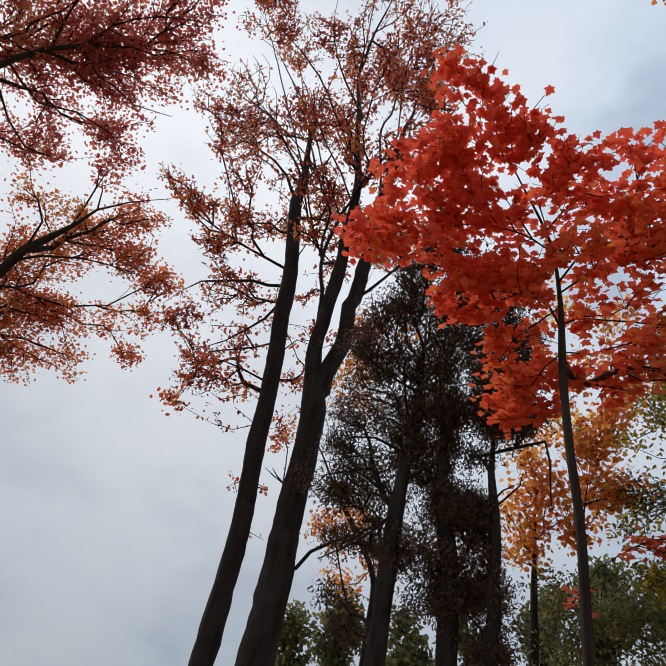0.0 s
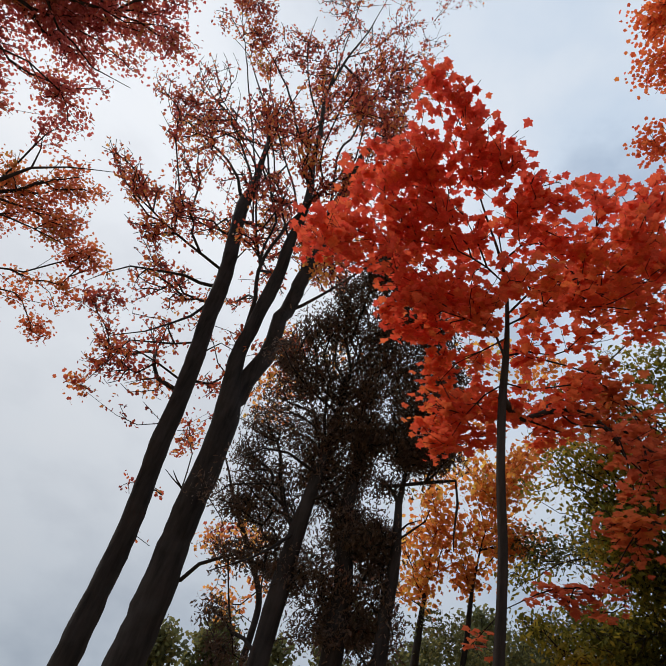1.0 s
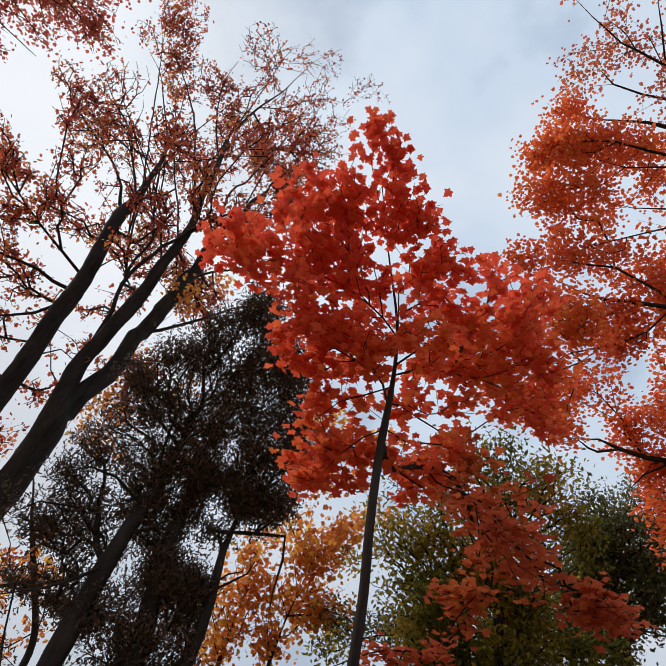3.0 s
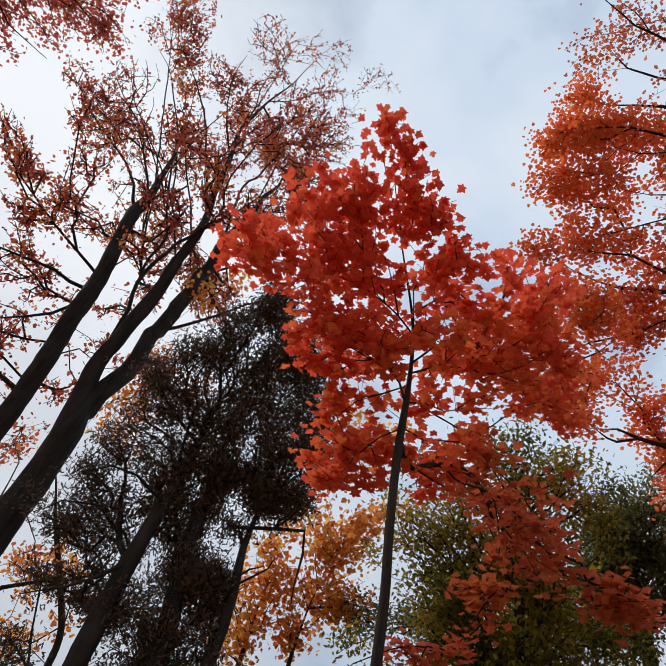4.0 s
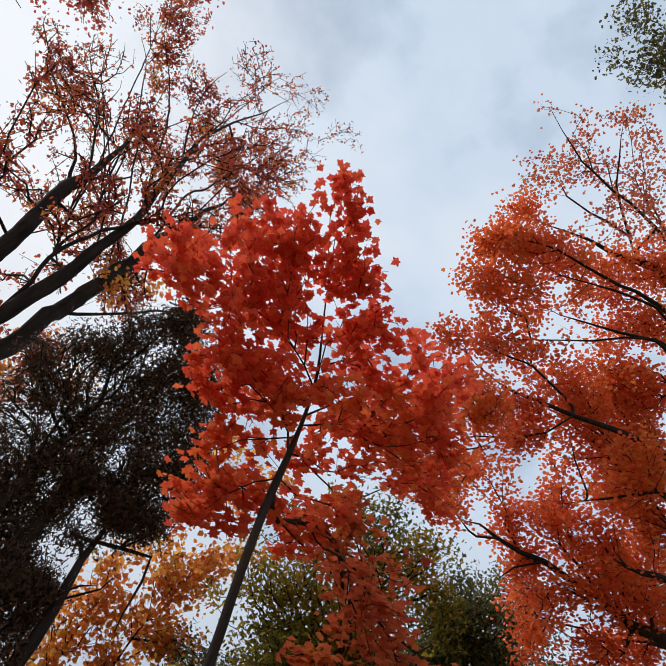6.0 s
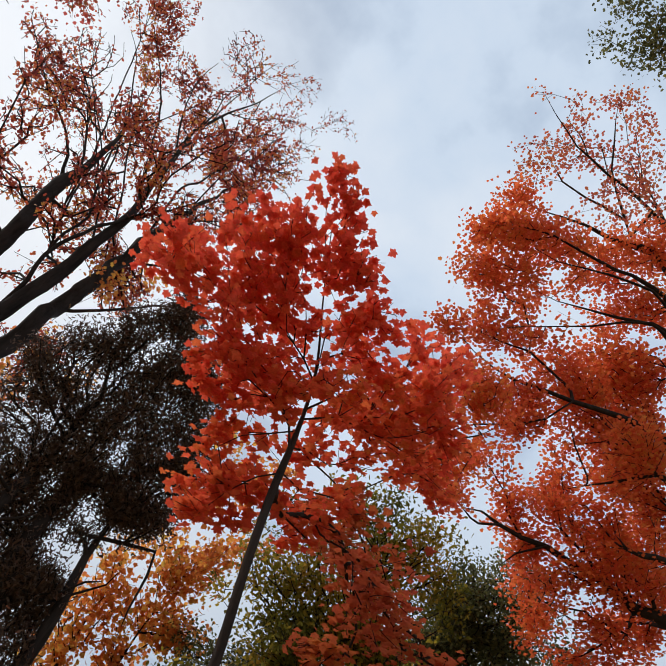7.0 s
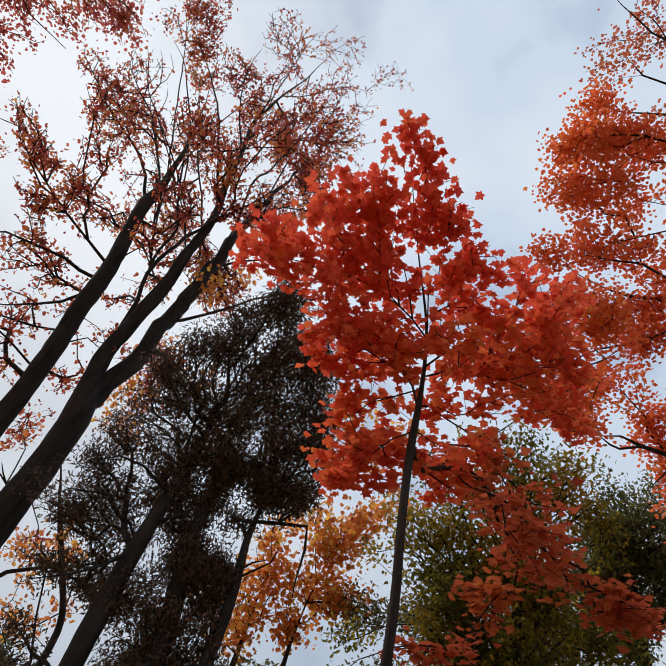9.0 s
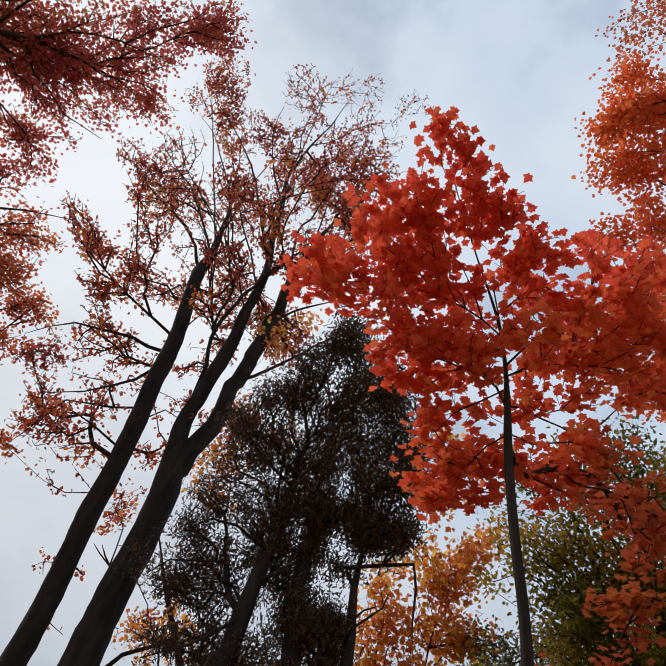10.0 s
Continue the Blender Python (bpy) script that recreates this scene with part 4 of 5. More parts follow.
LOBES_A = [
    (-4.79, 10.90, 13.85, 0.40, 0.2), (-4.06, 11.16, 13.52, 0.60, 0.37), (-3.17, 11.62, 13.40, 0.83, 0.37), (-3.39, 11.35, 12.08, 0.57, 0.37),
    (-2.47, 11.96, 13.87, 0.86, 0.31), (-2.51, 11.95, 12.32, 0.80, 0.31), (-4.55, 11.24, 17.50, 0.97, 0.22), (-3.56, 11.62, 17.38, 0.98, 0.15),
    (-5.15, 11.01, 17.50, 0.63, 0.17), (-2.46, 11.96, 11.21, 0.87, 0.25), (-2.64, 11.72, 9.72, 0.80, 0.37), (-2.52, 11.64, 8.61, 0.58, 0.31),
    (-1.83, 12.06, 9.90, 0.71, 0.31), (-1.84, 11.96, 8.72, 0.55, 0.19), (-2.47, 11.83, 18.75, 1.41, 0.09), (-3.90, 11.33, 19.27, 1.22, 0.09),
]
LOBES_A2 = [
    (-0.46, 12.62, 8.28, 0.39, 0.19), (-1.04, 12.71, 6.79, 0.27, 0.15), (-0.42, 12.73, 6.74, 0.18, 0.15), (-0.29, 12.75, 5.89, 0.16, 0.12),
    (-0.74, 12.22, 9.57, 0.71, 0.19), (-0.99, 12.19, 11.15, 0.76, 0.19), (-1.48, 11.92, 15.64, 1.25, 0.28), (-0.60, 11.96, 14.14, 0.89, 0.25),
    (-2.98, 11.22, 9.96, 0.50, 0.25), (-3.24, 11.16, 9.41, 0.43, 0.31), (-1.61, 11.68, 7.80, 0.36, 0.19), (-2.54, 10.70, 7.36, 0.37, 0.37),
    (-4.54, 9.83, 12.70, 0.29, 0.25), (-3.94, 10.17, 12.41, 0.52, 0.31),
]
LOBES_B = [
    (-4.08, 10.75, 17.18, 0.88, 0.34), (-3.56, 11.11, 15.77, 0.84, 0.25), (-3.09, 11.00, 16.87, 1.04, 0.31), (-3.58, 10.47, 18.69, 1.11, 0.22),
    (-3.91, 9.94, 20.55, 1.02, 0.43), (-4.28, 9.62, 22.31, 0.90, 0.43), (-4.73, 9.44, 20.38, 0.65, 0.37), (-3.06, 10.37, 20.91, 1.05, 0.26),
    (-2.00, 10.51, 20.91, 1.08, 0.31), (-1.79, 10.19, 23.79, 0.90, 0.34), (-1.09, 10.44, 21.34, 1.11, 0.31), (-2.18, 10.74, 17.56, 1.09, 0.26),
    (-1.26, 10.79, 18.05, 1.29, 0.26), (-0.29, 10.76, 19.50, 1.22, 0.31), (-1.38, 11.13, 16.23, 1.04, 0.26), (-1.99, 11.28, 15.50, 1.01, 0.25),
    (-0.31, 11.00, 16.97, 1.10, 0.31), (0.69, 10.67, 18.12, 1.16, 0.31), (0.44, 10.42, 21.49, 1.13, 0.56),
]
LOBES_B += [
    (1.17, 10.56, 19.26, 1.23, 0.62), (0.75, 10.92, 16.40, 1.09, 0.56), (0.76, 10.02, 22.90, 1.19, 0.43),
]
LOBES_B2 = [
    (-2.06, 9.68, 25.56, 1.04, 0.11), (-0.44, 9.66, 24.99, 1.25, 0.12), (-0.16, 9.36, 28.05, 1.03, 0.1), (0.24, 9.84, 22.17, 1.34, 0.15),
    (1.20, 9.36, 24.89, 1.26, 0.1), (2.06, 8.78, 26.62, 1.00, 0.06), (1.41, 9.71, 21.56, 1.04, 0.31), (0.90, 10.09, 19.79, 1.06, 0.31),
    (2.14, 9.48, 21.92, 0.96, 0.31), (1.51, 10.56, 16.97, 0.96, 0.28), (0.73, 10.95, 15.33, 1.03, 0.25), (-0.40, 11.26, 14.82, 1.00, 0.25),
    (-1.27, 11.68, 13.83, 0.81, 0.19), (1.25, 11.13, 13.12, 0.61, 0.5), (-0.31, 11.70, 12.49, 0.77, 0.19), (0.29, 12.12, 10.65, 0.59, 0.19),
    (0.98, 11.09, 13.81, 0.84, 0.43), (1.46, 10.78, 15.34, 0.90, 0.5), (0.78, 11.14, 13.46, 0.83, 0.5),
]
LOBES_D = [
    (1.61, 6.82, 9.16, 0.34, 0.84), (1.40, 7.29, 8.80, 0.37, 0.9), (2.20, 6.78, 9.04, 0.34, 0.9), (2.64, 7.02, 8.56, 0.37, 0.84),
    (1.25, 7.71, 8.43, 0.33, 0.7), (2.05, 7.36, 8.57, 0.51, 1.01), (3.14, 7.24, 8.13, 0.30, 0.84), (1.16, 8.17, 7.93, 0.36, 0.7),
    (1.67, 6.85, 9.23, 0.34, 0.84), (1.36, 7.32, 8.90, 0.38, 0.7), (2.24, 7.13, 8.73, 0.44, 0.84), (1.34, 7.72, 8.51, 0.41, 0.7),
    (2.26, 7.66, 8.20, 0.61, 1.09), (1.67, 8.05, 7.94, 0.54, 1.01), (1.23, 8.46, 7.53, 0.53, 0.84), (0.87, 8.89, 7.00, 0.45, 0.8),
    (1.66, 8.67, 6.98, 0.58, 1.18), (2.33, 8.13, 7.34, 0.62, 1.26), (2.80, 7.55, 7.84, 0.46, 1.01),
]
LOBES_D += [
    (3.27, 7.78, 7.34, 0.32, 0.84), (0.93, 7.86, 8.61, 0.33, 0.5), (0.75, 8.36, 8.10, 0.32, 0.5), (1.19, 7.39, 8.90, 0.33, 0.7),
    (0.66, 8.83, 7.51, 0.31, 0.5), (1.33, 7.07, 9.15, 0.27, 0.6), (2.20, 7.70, 7.57, 0.40, 0.84), (2.65, 7.60, 7.38, 0.33, 0.84),
    (2.20, 8.03, 6.97, 0.46, 0.92), (2.82, 7.81, 6.86, 0.39, 1.01),
]
LOBES_D2 = [
    (0.34, 9.73, 5.99, 0.36, 0.2), (1.07, 9.69, 5.94, 0.36, 0.66), (1.07, 10.01, 5.22, 0.35, 0.58), (1.75, 9.87, 5.29, 0.36, 0.73),
    (0.72, 9.23, 6.64, 0.29, 0.73), (1.27, 9.24, 6.33, 0.44, 0.7), (2.10, 8.92, 6.43, 0.57, 1.6), (2.70, 8.50, 6.66, 0.51, 1.75),
    (0.85, 9.76, 5.80, 0.31, 0.58), (1.65, 9.47, 5.76, 0.49, 0.61), (2.51, 9.05, 5.78, 0.55, 1.46), (1.59, 9.81, 5.24, 0.42, 0.52),
    (2.28, 9.36, 5.24, 0.47, 0.61), (2.97, 8.84, 5.71, 0.42, 1.31), (2.90, 9.06, 4.54, 0.54, 1.75), (2.27, 9.30, 4.30, 0.48, 1.46),
    (1.48, 9.72, 3.91, 0.36, 0.87), (3.05, 8.76, 5.31, 0.31, 1.02), (3.11, 8.07, 7.03, 0.32, 1.46),
]
LOBES_D2 += [
    (2.57, 8.43, 5.61, 0.43, 1.34), (2.87, 8.64, 4.86, 0.42, 1.34), (2.87, 8.80, 4.16, 0.47, 1.46), (2.12, 8.86, 4.88, 0.49, 1.34),
    (2.15, 9.02, 4.04, 0.47, 1.46), (3.13, 8.80, 3.73, 0.34, 1.34), (1.11, 9.65, 4.25, 0.32, 0.56), (0.78, 9.44, 5.07, 0.29, 0.45),
    (1.33, 9.60, 3.70, 0.31, 0.78), (0.64, 9.16, 5.77, 0.27, 0.45), (1.03, 7.89, 8.28, 0.40, 1.01), (0.78, 8.32, 7.95, 0.36, 0.9),
    (1.34, 7.08, 8.99, 0.34, 1.01), (1.55, 6.57, 9.37, 0.27, 0.78), (3.31, 8.58, 4.49, 0.35, 1.2), (3.33, 8.70, 3.86, 0.34, 1.2),
    (3.18, 7.41, 7.60, 0.38, 1.3), (3.32, 7.73, 7.15, 0.38, 1.3), (2.90, 7.82, 7.27, 0.38, 1.2),
]
LOBES_D2 += [
    (3.15, 7.09, 7.95, 0.22, 1.1), (2.39, 8.26, 7.01, 0.44, 1.2), (2.58, 8.54, 6.50, 0.37, 1.1), (0.37, 9.49, 6.25, 0.33, 0.2),
    (3.21, 7.38, 7.35, 0.40, 1.3), (3.24, 7.87, 6.88, 0.37, 1.2), (3.31, 7.68, 7.00, 0.34, 1.3),
]
LOBES_O = [
    (4.11, 3.15, 13.74, 0.48, 0.78), (4.11, 2.38, 14.45, 0.53, 0.4), (4.40, 3.55, 12.66, 0.45, 0.7), (4.58, 2.83, 13.48, 0.68, 0.94),
    (5.10, 2.14, 13.80, 0.69, 0.73), (5.16, 3.12, 12.71, 0.62, 0.86), (4.70, 4.09, 11.59, 0.33, 0.7), (5.32, 3.63, 11.88, 0.52, 0.7),
    (5.89, 2.37, 13.10, 0.68, 0.66), (6.03, 1.46, 14.02, 0.70, 0.59), (6.51, 0.58, 14.48, 0.70, 0.53), (6.84, 1.56, 13.29, 0.68, 0.59),
    (7.27, 0.91, 13.42, 0.59, 0.47), (6.27, 2.90, 11.83, 0.64, 0.66), (7.02, 2.24, 12.44, 0.66, 0.66),
]
LOBES_O2 = [
    (4.96, 3.56, 9.50, 0.49, 1.1), (5.38, 3.90, 8.74, 0.40, 0.8), (6.35, 3.49, 10.45, 0.55, 0.9), (6.75, 3.85, 9.84, 0.51, 0.6),
    (5.39, 4.19, 7.83, 0.23, 0.8), (5.49, 3.68, 9.43, 0.40, 0.9), (5.98, 5.15, 9.51, 0.43, 0.9), (6.40, 4.86, 10.07, 0.44, 0.9),
    (7.14, 4.54, 10.35, 0.45, 0.9), (7.77, 4.48, 10.02, 0.42, 0.8), (6.68, 5.22, 9.66, 0.34, 0.7), (8.46, 4.51, 9.51, 0.44, 0.8),
]
LOBES_M4 = [
    (2.09, 2.59, 6.04, 0.11, 0.9), (2.28, 2.55, 6.11, 0.15, 0.99), (2.58, 2.54, 6.37, 0.19, 0.99), (2.27, 2.85, 5.83, 0.20, 0.99),
    (2.61, 2.72, 5.99, 0.25, 1.08), (2.45, 3.08, 5.60, 0.21, 0.99), (2.77, 3.01, 5.74, 0.24, 0.99), (3.07, 2.84, 6.24, 0.24, 0.99),
    (2.02, 2.89, 5.80, 0.17, 0.9), (3.03, 3.15, 5.64, 0.17, 0.81), (3.32, 3.00, 5.98, 0.20, 0.72), (2.61, 3.27, 5.37, 0.17, 0.72),
    (3.62, 3.20, 5.78, 0.14, 0.72), (2.93, 2.56, 6.58, 0.19, 0.9),
]
LOBES_O3 = [
    (6.98, 2.85, 11.35, 0.70, 1.79), (7.72, 1.96, 12.02, 0.81, 1.93), (7.80, 2.94, 10.86, 0.74, 1.79), (8.46, 2.17, 11.21, 0.74, 1.93),
    (8.00, 3.71, 10.27, 0.53, 1.24), (8.62, 2.89, 10.35, 0.73, 1.79), (9.47, 2.54, 10.20, 0.68, 1.79), (7.78, 4.61, 9.56, 0.34, 0.69),
    (8.66, 3.66, 9.84, 0.49, 1.24), (9.41, 3.25, 9.59, 0.60, 1.68), (10.05, 2.75, 9.45, 0.59, 1.53), (9.80, 4.01, 9.02, 0.52, 1.1),
    (10.37, 3.41, 8.83, 0.51, 1.1), (8.95, 4.78, 9.25, 0.53, 0.69), (9.43, 4.87, 8.59, 0.44, 0.83), (8.48, 2.91, 10.65, 0.43, 1.1),
    (8.47, 2.63, 10.91, 0.35, 1),
]
LOBES_O4 = [
    (3.48, 1.03, 18.64, 0.38, 0.17), (3.99, 1.89, 17.95, 0.48, 0.19), (4.17, 0.43, 18.47, 0.48, 0.19), (4.67, 1.13, 17.51, 0.72, 0.24),
    (4.56, -0.40, 18.49, 0.42, 0.38), (5.19, -0.40, 18.16, 0.52, 0.32), (5.64, 0.50, 17.46, 0.82, 0.22), (6.09, -0.22, 17.18, 0.70, 0.22),
    (4.41, 1.95, 16.40, 0.49, 0.49), (5.47, 1.32, 16.07, 0.78, 0.32), (6.18, 0.47, 16.09, 0.77, 0.27), (5.86, -1.33, 17.83, 0.60, 0.27),
    (6.82, -0.72, 16.02, 0.65, 0.27),
]
LOBES_T = [
    (-6.23, 6.16, 11.17, 0.89, 0.83), (-5.42, 6.30, 11.64, 0.82, 0.76), (-4.59, 6.17, 12.14, 0.74, 0.61), (-6.23, 7.11, 10.68, 0.65, 0.69),
    (-5.51, 7.18, 11.15, 0.62, 0.61), (-4.82, 6.97, 11.52, 0.52, 0.53), (-4.86, 7.62, 11.21, 0.39, 0.37), (-5.80, 7.71, 10.51, 0.43, 0.46),
    (-6.40, 7.59, 10.14, 0.37, 0.53), (-3.88, 5.89, 12.42, 0.51, 0.53), (-3.89, 6.32, 12.16, 0.42, 0.37), (-3.28, 6.61, 12.20, 0.37, 0.46),
    (-3.28, 6.09, 12.50, 0.47, 0.46), (-5.95, 5.36, 11.86, 0.95, 0.76), (-4.70, 5.32, 12.53, 0.89, 0.69), (-3.48, 5.35, 12.86, 0.73, 0.61),
    (-2.78, 4.97, 13.06, 0.54, 0.53), (-4.20, 6.66, 11.83, 0.57, 0.53), (-6.14, 7.81, 10.14, 0.38, 0.53),
]
LOBES_T += [
    (-5.65, 7.90, 10.44, 0.34, 0.46), (-5.23, 7.75, 10.87, 0.34, 0.4), (-4.66, 7.62, 11.31, 0.34, 0.4),
]
LOBES_T2 = [
    (-6.02, 8.45, 9.60, 0.43, 0.44), (-5.30, 8.71, 9.89, 0.44, 0.54), (-4.73, 9.14, 9.80, 0.61, 0.8), (-4.13, 8.80, 10.34, 0.45, 0.41),
    (-3.72, 8.93, 10.39, 0.26, 0.31), (-5.66, 9.33, 9.11, 0.74, 0.8), (-4.82, 9.55, 9.24, 0.66, 0.72), (-3.91, 9.57, 9.61, 0.46, 0.54),
    (-5.77, 10.07, 8.27, 0.75, 0.8), (-4.89, 10.20, 8.53, 0.66, 0.62), (-3.98, 10.42, 8.63, 0.57, 0.62), (-3.74, 10.83, 8.13, 0.29, 0.8),
    (-5.53, 10.66, 7.50, 0.55, 0.44), (-3.38, 9.83, 9.57, 0.29, 0.44), (-6.69, 9.25, 8.56, 0.77, 0.72), (-6.42, 10.36, 7.42, 0.78, 0.72),
    (-4.80, 10.64, 7.60, 0.50, 0.62), (-5.35, 10.69, 6.96, 0.34, 0.47),
]
LOBES_Y = [
    (6.94, 9.57, 9.80, 0.41, 0.38), (5.57, 10.49, 8.55, 0.43, 0.6), (6.15, 9.88, 8.89, 0.35, 0.45), (5.52, 11.06, 7.73, 0.46, 0.6),
    (6.25, 10.63, 7.73, 0.42, 0.52), (4.91, 11.95, 6.65, 0.46, 0.68), (5.83, 11.35, 6.95, 0.47, 0.6), (4.73, 11.16, 8.27, 0.42, 0.68),
    (5.43, 10.92, 8.08, 0.50, 0.68), (4.96, 11.42, 7.65, 0.49, 0.68), (4.96, 11.71, 7.12, 0.47, 0.75), (5.62, 11.24, 7.40, 0.48, 0.6),
    (5.78, 10.74, 8.75, 0.43, 0.52), (6.37, 10.73, 8.25, 0.47, 0.52), (5.52, 10.92, 9.36, 0.45, 0.52), (4.84, 9.65, 11.16, 0.47, 0.52),
    (5.57, 9.46, 10.92, 0.47, 0.45), (6.46, 11.04, 7.66, 0.41, 0.45), (6.89, 10.61, 7.90, 0.33, 0.38),
]
LOBES_Y += [
    (4.97, 10.31, 10.43, 0.46, 0.38), (5.61, 10.27, 10.09, 0.46, 0.6), (5.89, 9.83, 10.36, 0.42, 0.52), (6.13, 8.97, 11.03, 0.37, 0.45),
    (6.45, 10.12, 9.64, 0.45, 0.52), (6.28, 10.56, 9.24, 0.45, 0.6), (5.31, 11.22, 9.04, 0.41, 0.52),
]
LOBES_G = [
    (5.78, 8.08, 8.24, 0.34, 0.8), (6.33, 7.69, 8.18, 0.41, 1), (6.30, 8.18, 7.62, 0.33, 0.7), (6.36, 8.63, 6.95, 0.22, 0.5),
    (6.78, 8.64, 6.42, 0.28, 0.7), (7.93, 5.90, 8.06, 0.42, 1), (8.09, 6.42, 7.40, 0.41, 1.2), (6.07, 7.59, 9.41, 0.36, 0.8),
    (6.64, 6.85, 9.56, 0.47, 0.9), (7.08, 6.12, 9.69, 0.39, 0.9), (7.03, 6.51, 9.03, 0.53, 1.1), (6.54, 7.35, 8.80, 0.46, 1),
    (6.16, 7.90, 8.62, 0.38, 0.9), (6.49, 7.66, 8.07, 0.48, 1.1), (6.19, 8.13, 7.85, 0.37, 0.8), (7.00, 7.14, 8.08, 0.58, 1.3),
    (7.38, 6.37, 8.35, 0.58, 1.3), (7.71, 5.83, 8.82, 0.44, 1), (6.94, 7.74, 7.50, 0.57, 1.2),
]
LOBES_G += [
    (7.62, 6.93, 7.55, 0.63, 1.4), (6.27, 8.45, 7.34, 0.32, 0.5), (6.65, 8.47, 6.90, 0.42, 0.9), (5.55, 8.55, 8.42, 0.31, 0.7),
    (5.57, 8.52, 8.90, 0.28, 0.5), (6.14, 7.09, 9.77, 0.36, 0.8), (6.64, 6.39, 9.88, 0.36, 0.8), (5.62, 8.04, 9.34, 0.32, 0.6),
    (7.23, 6.03, 9.18, 0.45, 1), (7.43, 5.63, 9.26, 0.37, 0.8), (6.87, 6.17, 8.99, 0.44, 1), (7.32, 5.75, 8.83, 0.43, 1),
    (7.75, 5.66, 8.42, 0.42, 1), (7.32, 7.21, 7.59, 0.43, 1), (8.01, 7.03, 6.89, 0.48, 1), (8.15, 7.23, 7.59, 0.51, 1.3),
    (8.26, 7.70, 6.91, 0.50, 1.3), (8.75, 6.94, 7.01, 0.49, 1.2),
]
LOBES_G2 = [
    (6.86, 7.79, 7.26, 0.48, 1.73), (7.24, 7.98, 6.55, 0.53, 1.87), (6.51, 7.93, 7.48, 0.32, 1.3), (5.79, 8.13, 7.92, 0.44, 1.01),
    (5.75, 9.28, 6.24, 0.28, 1.3), (6.01, 9.40, 5.59, 0.34, 1.15), (7.18, 8.46, 5.77, 0.52, 1.73), (6.93, 8.86, 5.26, 0.46, 1.58),
    (7.00, 7.32, 7.66, 0.41, 1.44), (5.39, 8.66, 7.59, 0.29, 0.72), (6.23, 8.79, 6.56, 0.21, 0.58), (6.49, 9.18, 5.30, 0.33, 1.15),
]
LOBES_K = [
    (9.34, 6.38, 10.37, 0.35, 0.75), (9.78, 5.99, 10.13, 0.51, 1.12), (9.45, 6.68, 9.54, 0.59, 1.25), (10.01, 6.02, 9.33, 0.65, 1.25),
    (10.15, 5.19, 9.63, 0.49, 0.88), (9.76, 7.10, 8.82, 0.66, 1.5), (10.32, 6.37, 8.64, 0.72, 1.62), (10.57, 5.46, 8.92, 0.55, 1),
    (9.90, 7.58, 8.17, 0.64, 1.5), (10.87, 5.62, 8.28, 0.61, 1.25), (8.77, 8.52, 8.72, 0.65, 1.5), (9.23, 8.65, 7.98, 0.70, 1.62),
    (8.99, 7.51, 9.43, 0.51, 0.8), (9.62, 6.47, 9.48, 0.58, 0.8), (10.12, 6.10, 9.11, 0.48, 0.8), (9.70, 5.31, 10.13, 0.50, 0.9),
    (10.37, 4.91, 9.51, 0.48, 0.8), (10.80, 4.93, 8.92, 0.54, 0.9), (9.89, 6.61, 9.05, 0.57, 1),
]
LOBES_K += [
    (9.67, 5.96, 9.75, 0.49, 0.9), (9.60, 5.44, 10.15, 0.41, 0.7), (10.18, 7.23, 8.08, 0.64, 1.2), (9.74, 7.22, 8.74, 0.57, 1),
    (10.38, 6.59, 8.37, 0.55, 1.2), (5.56, 11.96, 5.87, 0.66, 1.2), (5.64, 12.16, 4.99, 0.64, 1.3), (6.59, 11.53, 5.62, 0.64, 1.2),
    (7.05, 11.07, 6.14, 0.55, 1), (7.05, 11.41, 5.10, 0.54, 1.1), (6.85, 10.72, 7.69, 0.60, 1), (7.78, 9.99, 7.79, 0.58, 1),
    (8.25, 9.33, 8.18, 0.49, 0.9), (7.73, 10.65, 6.68, 0.57, 1.1),
]
LOBES_Y0 = [
    (4.78, 11.30, 8.55, 0.50, 0.77), (5.35, 11.37, 8.03, 0.53, 0.77), (4.80, 11.56, 7.31, 0.52, 0.77), (5.89, 10.95, 8.28, 0.52, 0.67),
    (6.40, 10.97, 7.77, 0.47, 0.67), (5.04, 11.74, 6.72, 0.38, 0.58), (6.09, 10.55, 8.72, 0.52, 0.67), (6.30, 10.01, 9.29, 0.43, 0.58),
    (5.58, 11.34, 7.07, 0.38, 0.48),
]
LOBES_U = [
    (1.95, -0.48, 15.31, 0.32, 0.4), (2.02, -0.98, 15.25, 0.35, 0.6), (2.87, -1.07, 15.12, 0.47, 0.9), (2.48, -0.32, 15.26, 0.28, 0.5),
    (3.05, -0.55, 15.13, 0.24, 0.35), (2.87, -1.62, 15.22, 0.54, 0.9), (3.68, -1.45, 15.04, 0.47, 0.8),
]
LOBES_Y2 = [
    (0.73, 9.96, 12.04, 0.46, 0.38), (0.94, 11.23, 10.74, 0.54, 0.34), (0.82, 11.91, 9.93, 0.52, 0.38), (0.83, 13.17, 6.53, 0.32, 0.38),
    (1.55, 12.91, 7.01, 0.41, 0.29), (1.54, 13.45, 5.42, 0.27, 0.38),
]
